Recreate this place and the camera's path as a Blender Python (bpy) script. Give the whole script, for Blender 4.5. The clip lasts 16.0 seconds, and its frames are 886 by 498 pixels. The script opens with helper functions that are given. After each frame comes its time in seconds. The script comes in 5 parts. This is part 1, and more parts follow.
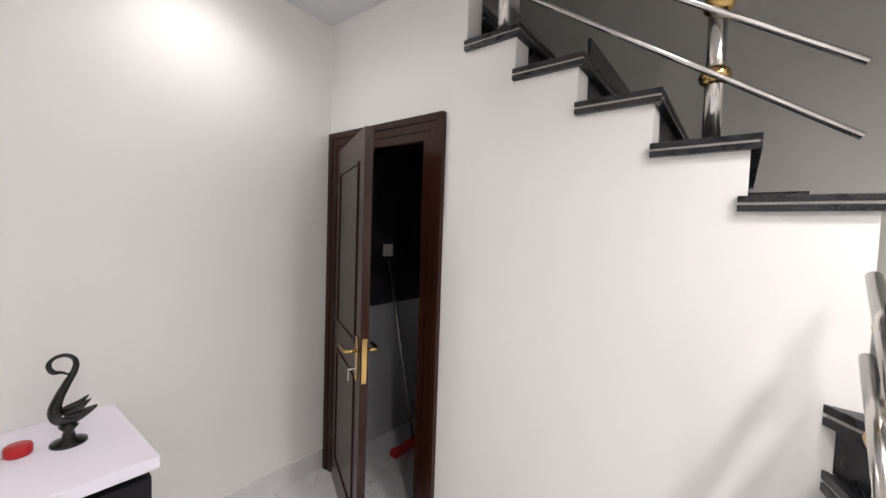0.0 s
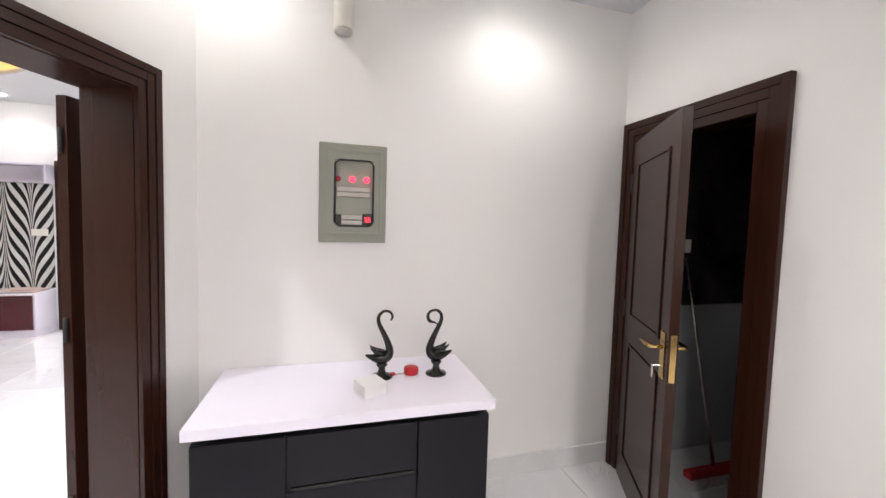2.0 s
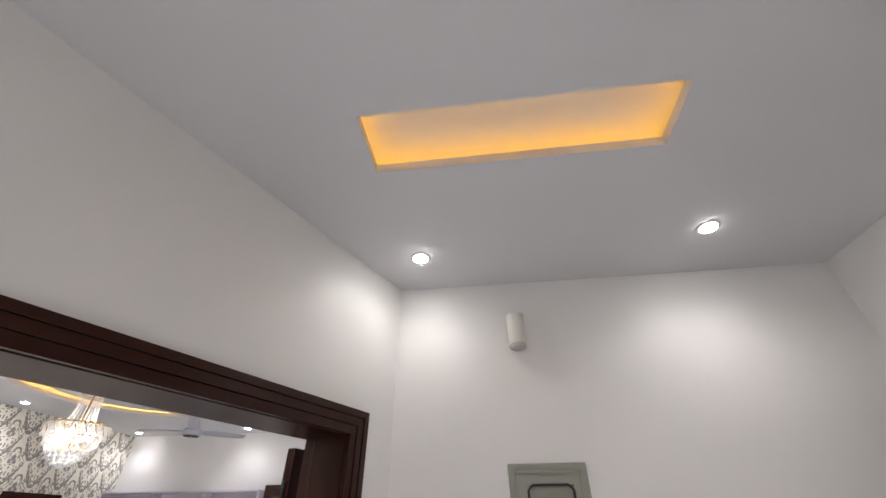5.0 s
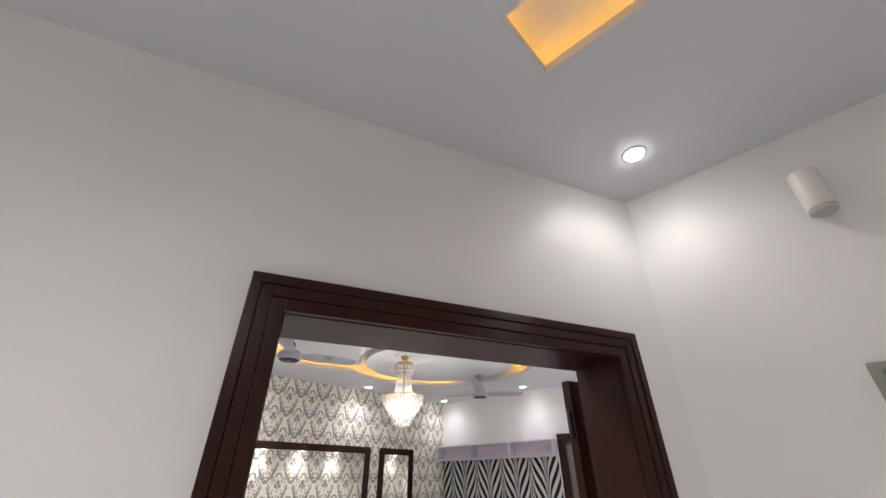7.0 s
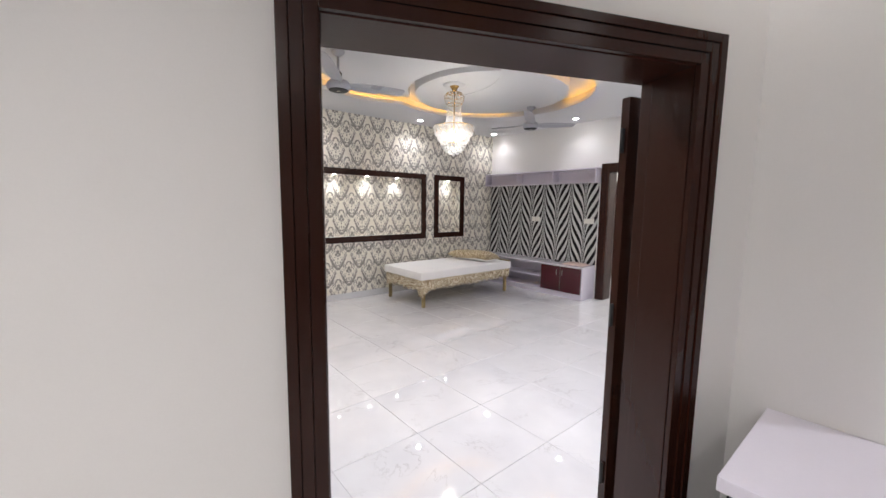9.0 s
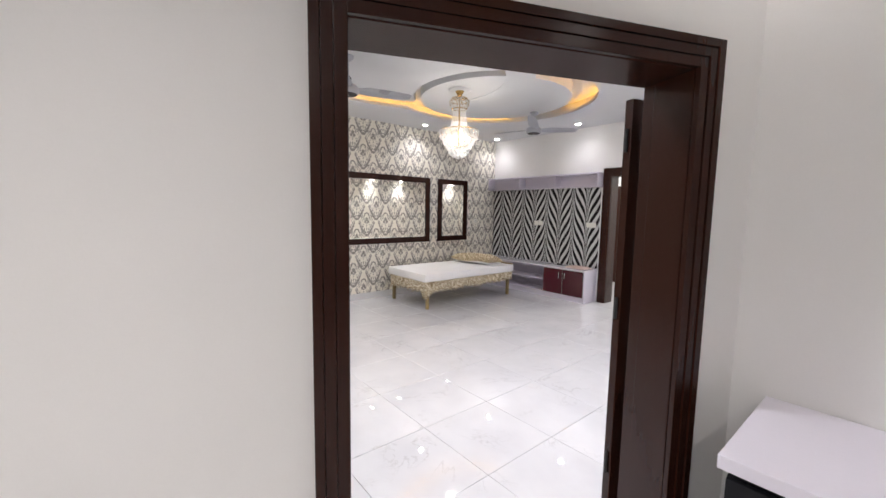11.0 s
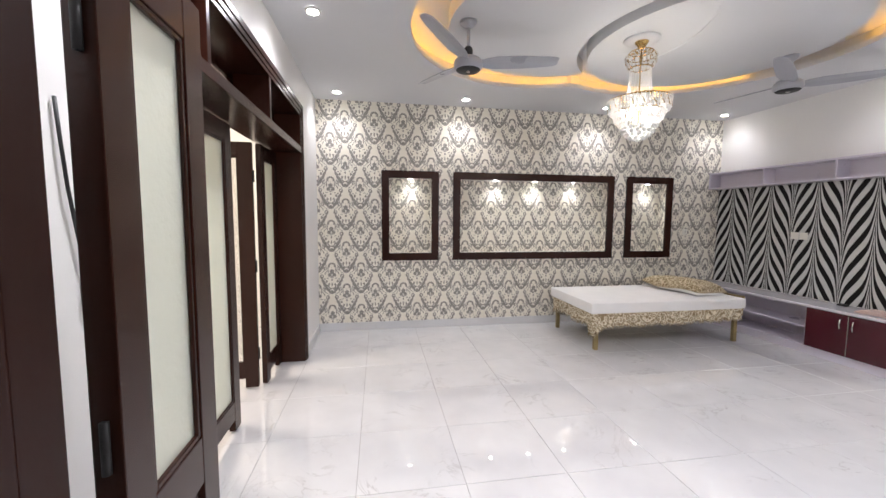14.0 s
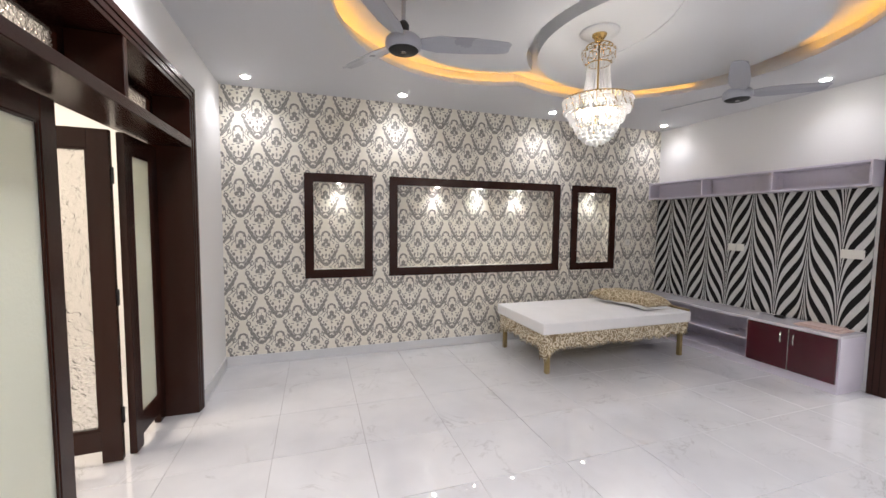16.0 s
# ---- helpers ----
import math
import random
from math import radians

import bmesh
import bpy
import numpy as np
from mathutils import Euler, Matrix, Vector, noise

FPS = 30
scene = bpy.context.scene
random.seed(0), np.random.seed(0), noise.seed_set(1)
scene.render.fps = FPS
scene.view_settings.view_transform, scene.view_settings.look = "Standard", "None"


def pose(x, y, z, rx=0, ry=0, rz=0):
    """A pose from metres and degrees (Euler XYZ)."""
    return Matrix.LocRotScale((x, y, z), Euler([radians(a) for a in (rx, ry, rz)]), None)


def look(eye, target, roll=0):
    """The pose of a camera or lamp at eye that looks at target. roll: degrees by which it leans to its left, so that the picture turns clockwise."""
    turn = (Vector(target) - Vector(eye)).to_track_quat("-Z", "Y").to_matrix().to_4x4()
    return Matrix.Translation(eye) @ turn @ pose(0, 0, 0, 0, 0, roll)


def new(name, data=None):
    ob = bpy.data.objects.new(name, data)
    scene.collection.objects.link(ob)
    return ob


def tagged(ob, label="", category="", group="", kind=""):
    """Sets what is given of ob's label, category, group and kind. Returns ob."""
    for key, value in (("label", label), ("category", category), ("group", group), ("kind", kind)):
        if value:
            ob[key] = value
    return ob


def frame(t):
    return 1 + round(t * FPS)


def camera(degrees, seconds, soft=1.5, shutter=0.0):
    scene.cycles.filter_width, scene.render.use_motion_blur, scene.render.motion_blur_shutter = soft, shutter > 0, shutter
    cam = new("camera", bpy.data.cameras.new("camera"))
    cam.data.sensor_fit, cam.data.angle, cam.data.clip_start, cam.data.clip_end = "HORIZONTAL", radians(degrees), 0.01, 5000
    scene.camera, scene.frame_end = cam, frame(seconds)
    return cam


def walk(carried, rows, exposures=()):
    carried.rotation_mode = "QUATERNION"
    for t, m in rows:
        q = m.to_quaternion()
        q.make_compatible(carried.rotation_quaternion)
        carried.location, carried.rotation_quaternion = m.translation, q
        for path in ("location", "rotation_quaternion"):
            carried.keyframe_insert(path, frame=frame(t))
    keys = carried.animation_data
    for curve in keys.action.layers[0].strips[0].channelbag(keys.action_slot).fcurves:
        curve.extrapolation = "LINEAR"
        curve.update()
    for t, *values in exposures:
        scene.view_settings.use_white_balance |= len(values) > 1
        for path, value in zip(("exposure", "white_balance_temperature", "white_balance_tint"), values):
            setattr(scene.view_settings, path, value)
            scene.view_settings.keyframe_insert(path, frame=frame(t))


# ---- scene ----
cam = camera(97.9, 16.0)
PATH = [
    (0, (-0.375, 0.664, 1.574), (1.208, 1.884, 1.487), 1.9),
    (0.5, (-0.368, 0.662, 1.571), (1.079, 2.039, 1.484), 1.8),
    (1, (-0.392, 0.692, 1.546), (0.827, 2.274, 1.451), 1.8),
    (1.5, (-0.505, 0.697, 1.519), (0.396, 2.479, 1.405), 1.8),
    (2, (-0.613, 0.717, 1.511), (-0.061, 2.635, 1.392), 1.7),
    (2.5, (-0.679, 0.7, 1.543), (-0.44, 2.686, 1.5), 1.4),
    (3, (-0.732, 0.728, 1.585), (-0.658, 2.72, 1.745), 1.3),
    (3.5, (-0.729, 0.769, 1.608), (-0.726, 2.712, 2.085), 1.1),
    (4, (-0.706, 0.784, 1.656), (-0.723, 2.619, 2.452), 0.8),
    (4.2, (-0.672, 0.774, 1.683), (-0.707, 2.556, 2.59), 0.8),
    (6.3, (-0.846, 0.804, 1.658), (-1.604, 2.115, 2.965), -0.1),
    (6.5, (-0.839, 0.846, 1.638), (-1.733, 2.128, 2.887), -0.0),
    (7, (-0.805, 0.935, 1.6), (-1.982, 2.184, 2.628), -0.3),
    (7.5, (-0.78, 0.955, 1.565), (-2.16, 2.22, 2.268), -0.3),
    (8, (-0.796, 0.938, 1.547), (-2.287, 2.23, 1.879), -0.0),
    (8.5, (-0.831, 0.919, 1.532), (-2.358, 2.21, 1.523), 0.4),
    (9, (-0.834, 0.959, 1.526), (-2.363, 2.227, 1.296), 0.7),
    (9.2, (-0.817, 0.975, 1.516), (-2.347, 2.235, 1.247), 1.2),
    (11.5, (-0.804, 0.862, 1.482), (-2.35, 2.117, 1.305), 0.7),
    (12, (-0.896, 1.097, 1.483), (-2.503, 2.274, 1.303), 0.8),
    (12.5, (-0.953, 1.392, 1.502), (-2.701, 2.347, 1.32), 0.6),
    (13, (-1.059, 1.621, 1.501), (-2.924, 2.321, 1.317), 0.5),
    (13.5, (-1.226, 1.773, 1.497), (-3.156, 2.266, 1.315), 0.4),
    (14, (-1.428, 1.916, 1.476), (-3.394, 2.246, 1.309), 0.4),
    (14.5, (-1.565, 2.04, 1.533), (-3.542, 2.283, 1.35), 0.4),
    (15, (-1.708, 2.061, 1.518), (-3.68, 2.344, 1.335), 0.4),
    (15.5, (-1.878, 2.03, 1.521), (-3.812, 2.512, 1.355), 0.6),
    (16, (-1.983, 2.067, 1.534), (-3.877, 2.696, 1.398), 0.6),
]
EXPOSURES = [(0, 0.76), (1.5, 0.80), (2.2, 0.88), (3.5, 0.55), (4.2, 0.28), (7.0, 0.18), (9.0, 0.15), (12.5, 0.26), (14.0, 0.2), (16.0, 0.08)]
walk(cam, [(t, look(eye, target, roll)) for t, eye, target, roll in PATH], EXPOSURES)

# ---- world and large lights ----
world = bpy.data.worlds.new("world")
scene.world = world
world.use_nodes = True
world.node_tree.nodes["Background"].inputs[0].default_value = (0.55, 0.6, 0.7, 1)
world.node_tree.nodes["Background"].inputs[1].default_value = 0.05

COOL = (1.0, 0.938, 0.92)
ROOM_WHITE = (0.972, 0.953, 1.03)
WARM = (1.0, 0.94, 0.85)
AMBER = (1.0, 0.47, 0.06)


def spot(x, y, z, watts, color=COOL, angle=110, blend=0.8, size=0.04, target=None):
    data = bpy.data.lights.new("downlight_or_fill_lamp", "SPOT")
    data.energy, data.color, data.spot_size, data.spot_blend, data.shadow_soft_size = watts, color, radians(angle), blend, size
    ob = new("downlight_or_fill_lamp", data)
    ob.matrix_world = look((x, y, z), target or (x, y + 0.001, 0))
    return ob


def area(x, y, z, sx, sy, watts, color, target):
    data = bpy.data.lights.new("ceiling_lamp", "AREA")
    data.shape, data.size, data.size_y, data.energy, data.color = "RECTANGLE", sx, sy, watts, color
    ob = new("ceiling_lamp", data)
    ob.matrix_world = look((x, y, z), target)
    return ob


HALL_Z, ROOM_Z = 2.855, 2.9
# the four hall lamps at y < 0 are unseen, added to brighten the hall
HALL_SPOTS = [(-1.05, 2.45), (0.37, 2.37), (-0.6, -0.2), (0.45, -0.2), (-0.6, -1.4), (0.45, -1.4)]
# the last three room lamps are out of view, added as fill
ROOM_SPOTS = [(-6.15, 1.455), (-6.15, 2.975), (-6.15, 4.85), (-6.17, 6.64), (-4.36, 6.58), (-2.6, 6.58), (-4.36, 1.475), (-2.75, 1.6), (-1.9, 3.3), (-1.75, 5.0)]
for x, y in HALL_SPOTS:
    if y > 2:
        spot(x, y, HALL_Z - 0.03, 6.5 if x < 0 else 11.5, angle=155, blend=1.0, size=0.03)
    else:
        # added fill, much stronger than the two hall lamps in view
        spot(x, y, HALL_Z - 0.03, 96 if y > -1 else 66, angle=165, blend=1.0, size=0.1)
for x, y in ROOM_SPOTS:
    if y > 6.5 or x < -6:
        spot(x, y, ROOM_Z - 0.03, 11 if y > 6.5 else 20, ROOM_WHITE, 140, 1.0, 0.03)
    else:
        # 122 W goes to the added fill lamps on the near side
        spot(x, y, ROOM_Z - 0.03, 36 if x < -3 else 122, ROOM_WHITE, 150 if x < -3 else 165, 1.0, 0.05)

# ---- materials ----


class Nodes:
    """Short writing of node trees."""

    def __init__(self, tree):
        self.tree = tree

    def add(self, kind, operation="", use_clamp=False, data_type="", feature=""):
        node = self.tree.nodes.new(kind)
        if operation:
            node.operation = operation
        if use_clamp:
            node.use_clamp = True
        if data_type:
            node.data_type = data_type
        if feature:
            node.feature = feature
        return node

    def link(self, a, b):
        self.tree.links.new(a, b)

    def put(self, value, socket):
        if isinstance(value, (int, float)):
            socket.default_value = value
        else:
            self.link(value, socket)

    def m(self, op, a, b=0.0, c=None, clamp=False):
        node = self.add("ShaderNodeMath", operation=op, use_clamp=clamp)
        self.put(a, node.inputs[0])
        self.put(b, node.inputs[1])
        if c is not None:
            self.put(c, node.inputs[2])
        return node.outputs[0]

    def noise(self, vector, scale, detail=3.0, rough=0.5, dist=0.0):
        node = self.add("ShaderNodeTexNoise")
        node.inputs["Scale"].default_value, node.inputs["Detail"].default_value = scale, detail
        node.inputs["Roughness"].default_value, node.inputs["Distortion"].default_value = rough, dist
        self.link(vector, node.inputs["Vector"])
        return node.outputs[0]

    def ramp(self, fac, stops):
        node = self.add("ShaderNodeValToRGB")
        while len(node.color_ramp.elements) < len(stops):
            node.color_ramp.elements.new(0.5)
        for e, (p, c) in zip(node.color_ramp.elements, stops):
            e.position, e.color = p, (*c, 1)
        self.link(fac, node.inputs[0])
        return node.outputs[0]

    def mix(self, fac, a, b):
        node = self.add("ShaderNodeMix", data_type="RGBA")
        self.put(fac, node.inputs[0])
        for value, socket in ((a, node.inputs[6]), (b, node.inputs[7])):
            if isinstance(value, tuple):
                socket.default_value = (*value, 1)
            else:
                self.link(value, socket)
        return node.outputs[2]

    def bump(self, height, strength, distance=0.002):
        node = self.add("ShaderNodeBump")
        node.inputs["Strength"].default_value, node.inputs["Distance"].default_value = strength, distance
        self.link(height, node.inputs["Height"])
        return node.outputs[0]


def material(name, color=(0.5, 0.5, 0.5), rough=0.5, metal=0.0, emit=None, strength=0.0, coat=0.0):
    mat = bpy.data.materials.new(name)
    mat.use_nodes = True
    n = Nodes(mat.node_tree)
    p = mat.node_tree.nodes["Principled BSDF"]
    p.inputs["Base Color"].default_value = (*color, 1)
    p.inputs["Roughness"].default_value, p.inputs["Metallic"].default_value = rough, metal
    p.inputs["Coat Weight"].default_value = coat
    if emit:
        p.inputs["Emission Color"].default_value = (*emit, 1)
        p.inputs["Emission Strength"].default_value = strength
    coords = n.add("ShaderNodeTexCoord").outputs["Object"]
    return mat, n, p, coords


def varied(name, color, rough, amount=0.06, scale=3.0, fine=120.0, bump=0.08, metal=0.0, coat=0.0):
    """A surface with soft mottling, fine grain and slightly uneven gloss."""
    mat, n, p, co = material(name, color, rough, metal, coat=coat)
    big, small = n.noise(co, scale, 4), n.noise(co, fine, 2)
    f = n.m("ADD", n.m("MULTIPLY", big, 0.7), n.m("MULTIPLY", small, 0.3))
    lo, hi = tuple(c * (1 - amount) for c in color), tuple(min(1, c * (1 + amount)) for c in color)
    n.link(n.ramp(f, [(0.3, lo), (0.7, hi)]), p.inputs["Base Color"])
    n.put(n.m("MULTIPLY_ADD", big, 0.16, rough - 0.08, clamp=True), p.inputs["Roughness"])
    if bump:
        n.link(n.bump(small, bump, 0.001), p.inputs["Normal"])
    return mat


PAINT = varied("wall_paint", (0.80, 0.79, 0.775), 0.5, 0.02, 1.5, 160, 0.06)
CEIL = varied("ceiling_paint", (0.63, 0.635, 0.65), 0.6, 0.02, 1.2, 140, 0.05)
# wall paint darkened: the stairwell's shade is put into this colour
STAIRSHADE = varied("shaded_stairwell_paint", (0.50, 0.49, 0.46), 0.55, 0.03, 1.5, 160, 0.06)
SKIRT = varied("skirting_tile", (0.70, 0.70, 0.70), 0.15, 0.05, 5, 60, 0.0)
LILAC = varied("lilac_laminate", (0.66, 0.62, 0.70), 0.3, 0.03, 3, 90, 0.02)
WHITETOP = varied("white_laminate", (0.80, 0.77, 0.85), 0.38, 0.02, 3, 90, 0.02)
GLOSSTOP = varied("glossy_white_top", (0.74, 0.71, 0.76), 0.1, 0.05, 5, 60, 0.0, coat=0.6)
CHARCOAL = varied("charcoal_laminate", (0.009, 0.009, 0.012), 0.34, 0.15, 4, 120, 0.03)
CHARCOAL.node_tree.nodes["Principled BSDF"].inputs["Specular IOR Level"].default_value = 0.2
BLACK = varied("black_gloss", (0.008, 0.008, 0.008), 0.18, 0.2, 12, 80, 0.03)
RED = varied("red_plastic", (0.45, 0.01, 0.015), 0.35, 0.1, 12, 80, 0.02)
WINE = varied("wine_gloss", (0.060, 0.0025, 0.010), 0.12, 0.08, 3, 80, 0.0, coat=0.5)
CREAM = varied("cream_plastic", (0.78, 0.76, 0.70), 0.35, 0.03, 8, 80, 0.02)
GREY = varied("grey_green_enamel", (0.29, 0.30, 0.255), 0.38, 0.06, 6, 90, 0.04)
GREYLIGHT = varied("pale_grey_plastic", (0.5, 0.48, 0.45), 0.4, 0.06, 10, 90, 0.02)
STEEL = varied("stainless_steel", (0.62, 0.60, 0.57), 0.2, 0.06, 6, 90, 0.02, metal=1.0)
BRASS = varied("brass", (0.56, 0.38, 0.15), 0.2, 0.1, 10, 90, 0.02, metal=1.0)
# white enamel greyed, so the colour carries the shade seen from below
FANSHADE = varied("shaded_fan_enamel", (0.36, 0.37, 0.41), 0.3, 0.03, 5, 80, 0.02)
MATTRESS = varied("white_fabric", (0.80, 0.79, 0.78), 0.85, 0.03, 6, 260, 0.3)
LEGGOLD = varied("gold_painted_wood", (0.26, 0.19, 0.08), 0.4, 0.2, 14, 90, 0.1)
PINK = varied("folded_cloth", (0.62, 0.47, 0.42), 0.85, 0.08, 12, 200, 0.3)
BATHWHITE = varied("sanitary_white", (0.8, 0.8, 0.8), 0.12, 0.02, 4, 60, 0.0)
BATHTILE = varied("pale_bath_tile", (0.42, 0.43, 0.45), 0.2, 0.06, 2, 60, 0.0)
BATHDARK = varied("dark_bath_tile", (0.03, 0.028, 0.035), 0.2, 0.6, 5, 60, 0.0)
GROUT = varied("grout", (0.36, 0.35, 0.35), 0.8, 0.1, 20, 200, 0.1)
GAS = varied("black_rubber", (0.015, 0.015, 0.015), 0.6, 0.1, 12, 80, 0.05)

mat, n, p, co = material("lamp_glow", (0.9, 0.9, 0.9), 0.5, emit=(1, 0.98, 0.95), strength=60)
GLOW = mat
mat, n, p, co = material("amber_strip", (0.9, 0.7, 0.4), 0.5, emit=AMBER, strength=14)
AMBERGLOW = mat
mat, n, p, co = material("amber_slot_strip", (0.9, 0.7, 0.4), 0.5, emit=(1.0, 0.47, 0.05), strength=8)
AMBERSLOT = mat
mat, n, p, co = material("bulb_glow", (0.9, 0.9, 0.9), 0.5, emit=(1, 0.965, 0.92), strength=7)
BULB = mat
mat, n, p, co = material("red_indicator", (0.5, 0.02, 0.03), 0.3, emit=(1, 0.02, 0.05), strength=3.0)
REDGLOW = mat
mat, n, p, co = material("dim_red_indicator", (0.22, 0.02, 0.03), 0.3, emit=(1, 0.02, 0.05), strength=0.06)
REDDIM = mat


def dark_wood():
    mat, n, p, co = material("dark_walnut", (0.03, 0.01, 0.006), 0.3)
    p.inputs["Specular IOR Level"].default_value = 0.3
    mp = n.add("ShaderNodeMapping")
    mp.inputs["Scale"].default_value = (5, 5, 0.5)
    n.link(co, mp.inputs["Vector"])
    grain = n.noise(mp.outputs[0], 6, 6, 0.6, 0.8)
    fine = n.noise(mp.outputs[0], 40, 3)
    f = n.m("ADD", n.m("MULTIPLY", grain, 0.75), n.m("MULTIPLY", fine, 0.25))
    n.link(n.ramp(f, [(0.2, (0.027, 0.0085, 0.0052)), (0.8, (0.031, 0.0100, 0.0061))]), p.inputs["Base Color"])
    n.put(n.m("MULTIPLY_ADD", grain, 0.015, 0.25), p.inputs["Roughness"])
    return mat


WOOD = dark_wood()


def granite():
    mat, n, p, co = material("black_granite", (0.02, 0.02, 0.022), 0.25)
    sp = n.noise(co, 260, 2, 0.7)
    big = n.noise(co, 14, 4)
    f = n.m("ADD", n.m("MULTIPLY", sp, 0.7), n.m("MULTIPLY", big, 0.3))
    n.link(n.ramp(f, [(0.45, (0.010, 0.010, 0.012)), (0.62, (0.035, 0.035, 0.037)), (0.75, (0.13, 0.13, 0.13))]), p.inputs["Base Color"])
    n.put(n.m("MULTIPLY_ADD", big, 0.3, 0.15), p.inputs["Roughness"])
    return mat


GRANITE = granite()


def marble():
    mat, n, p, co = material("polished_marble_tile", (0.8, 0.8, 0.8), 0.06)
    info = n.add("ShaderNodeObjectInfo")
    shift = n.add("ShaderNodeVectorMath", operation="ADD")
    n.link(n.add("ShaderNodeNewGeometry").outputs["Position"], shift.inputs[0])
    comb = n.add("ShaderNodeCombineXYZ")
    n.put(n.m("MULTIPLY", info.outputs["Random"], 37.0), comb.inputs[0])
    n.put(n.m("MULTIPLY", info.outputs["Random"], 91.0), comb.inputs[1])
    n.link(comb.outputs[0], shift.inputs[1])
    v = shift.outputs[0]
    a = n.noise(v, 1.7, 6, 0.62, 1.6)
    line = n.m("SUBTRACT", 1.0, n.m("MULTIPLY", n.m("ABSOLUTE", n.m("SUBTRACT", a, 0.5)), 75.0), clamp=True)
    patch = n.m("MULTIPLY", n.m("SUBTRACT", n.noise(v, 2.3, 3), 0.5, clamp=True), 6.0, clamp=True)
    vein = n.m("MULTIPLY", line, patch)
    cloud = n.noise(v, 3.2, 4)
    base = n.ramp(cloud, [(0.3, (0.64, 0.64, 0.655)), (0.7, (0.71, 0.71, 0.72))])
    n.link(n.mix(n.m("MULTIPLY", vein, 0.8), base, (0.45, 0.44, 0.44)), p.inputs["Base Color"])
    n.put(n.m("MULTIPLY_ADD", cloud, 0.02, 0.014), p.inputs["Roughness"])
    p.inputs["Specular IOR Level"].default_value = 1.0
    p.inputs["Coat Weight"].default_value, p.inputs["Coat Roughness"].default_value = 0.6, 0.02
    return mat


MARBLE = marble()


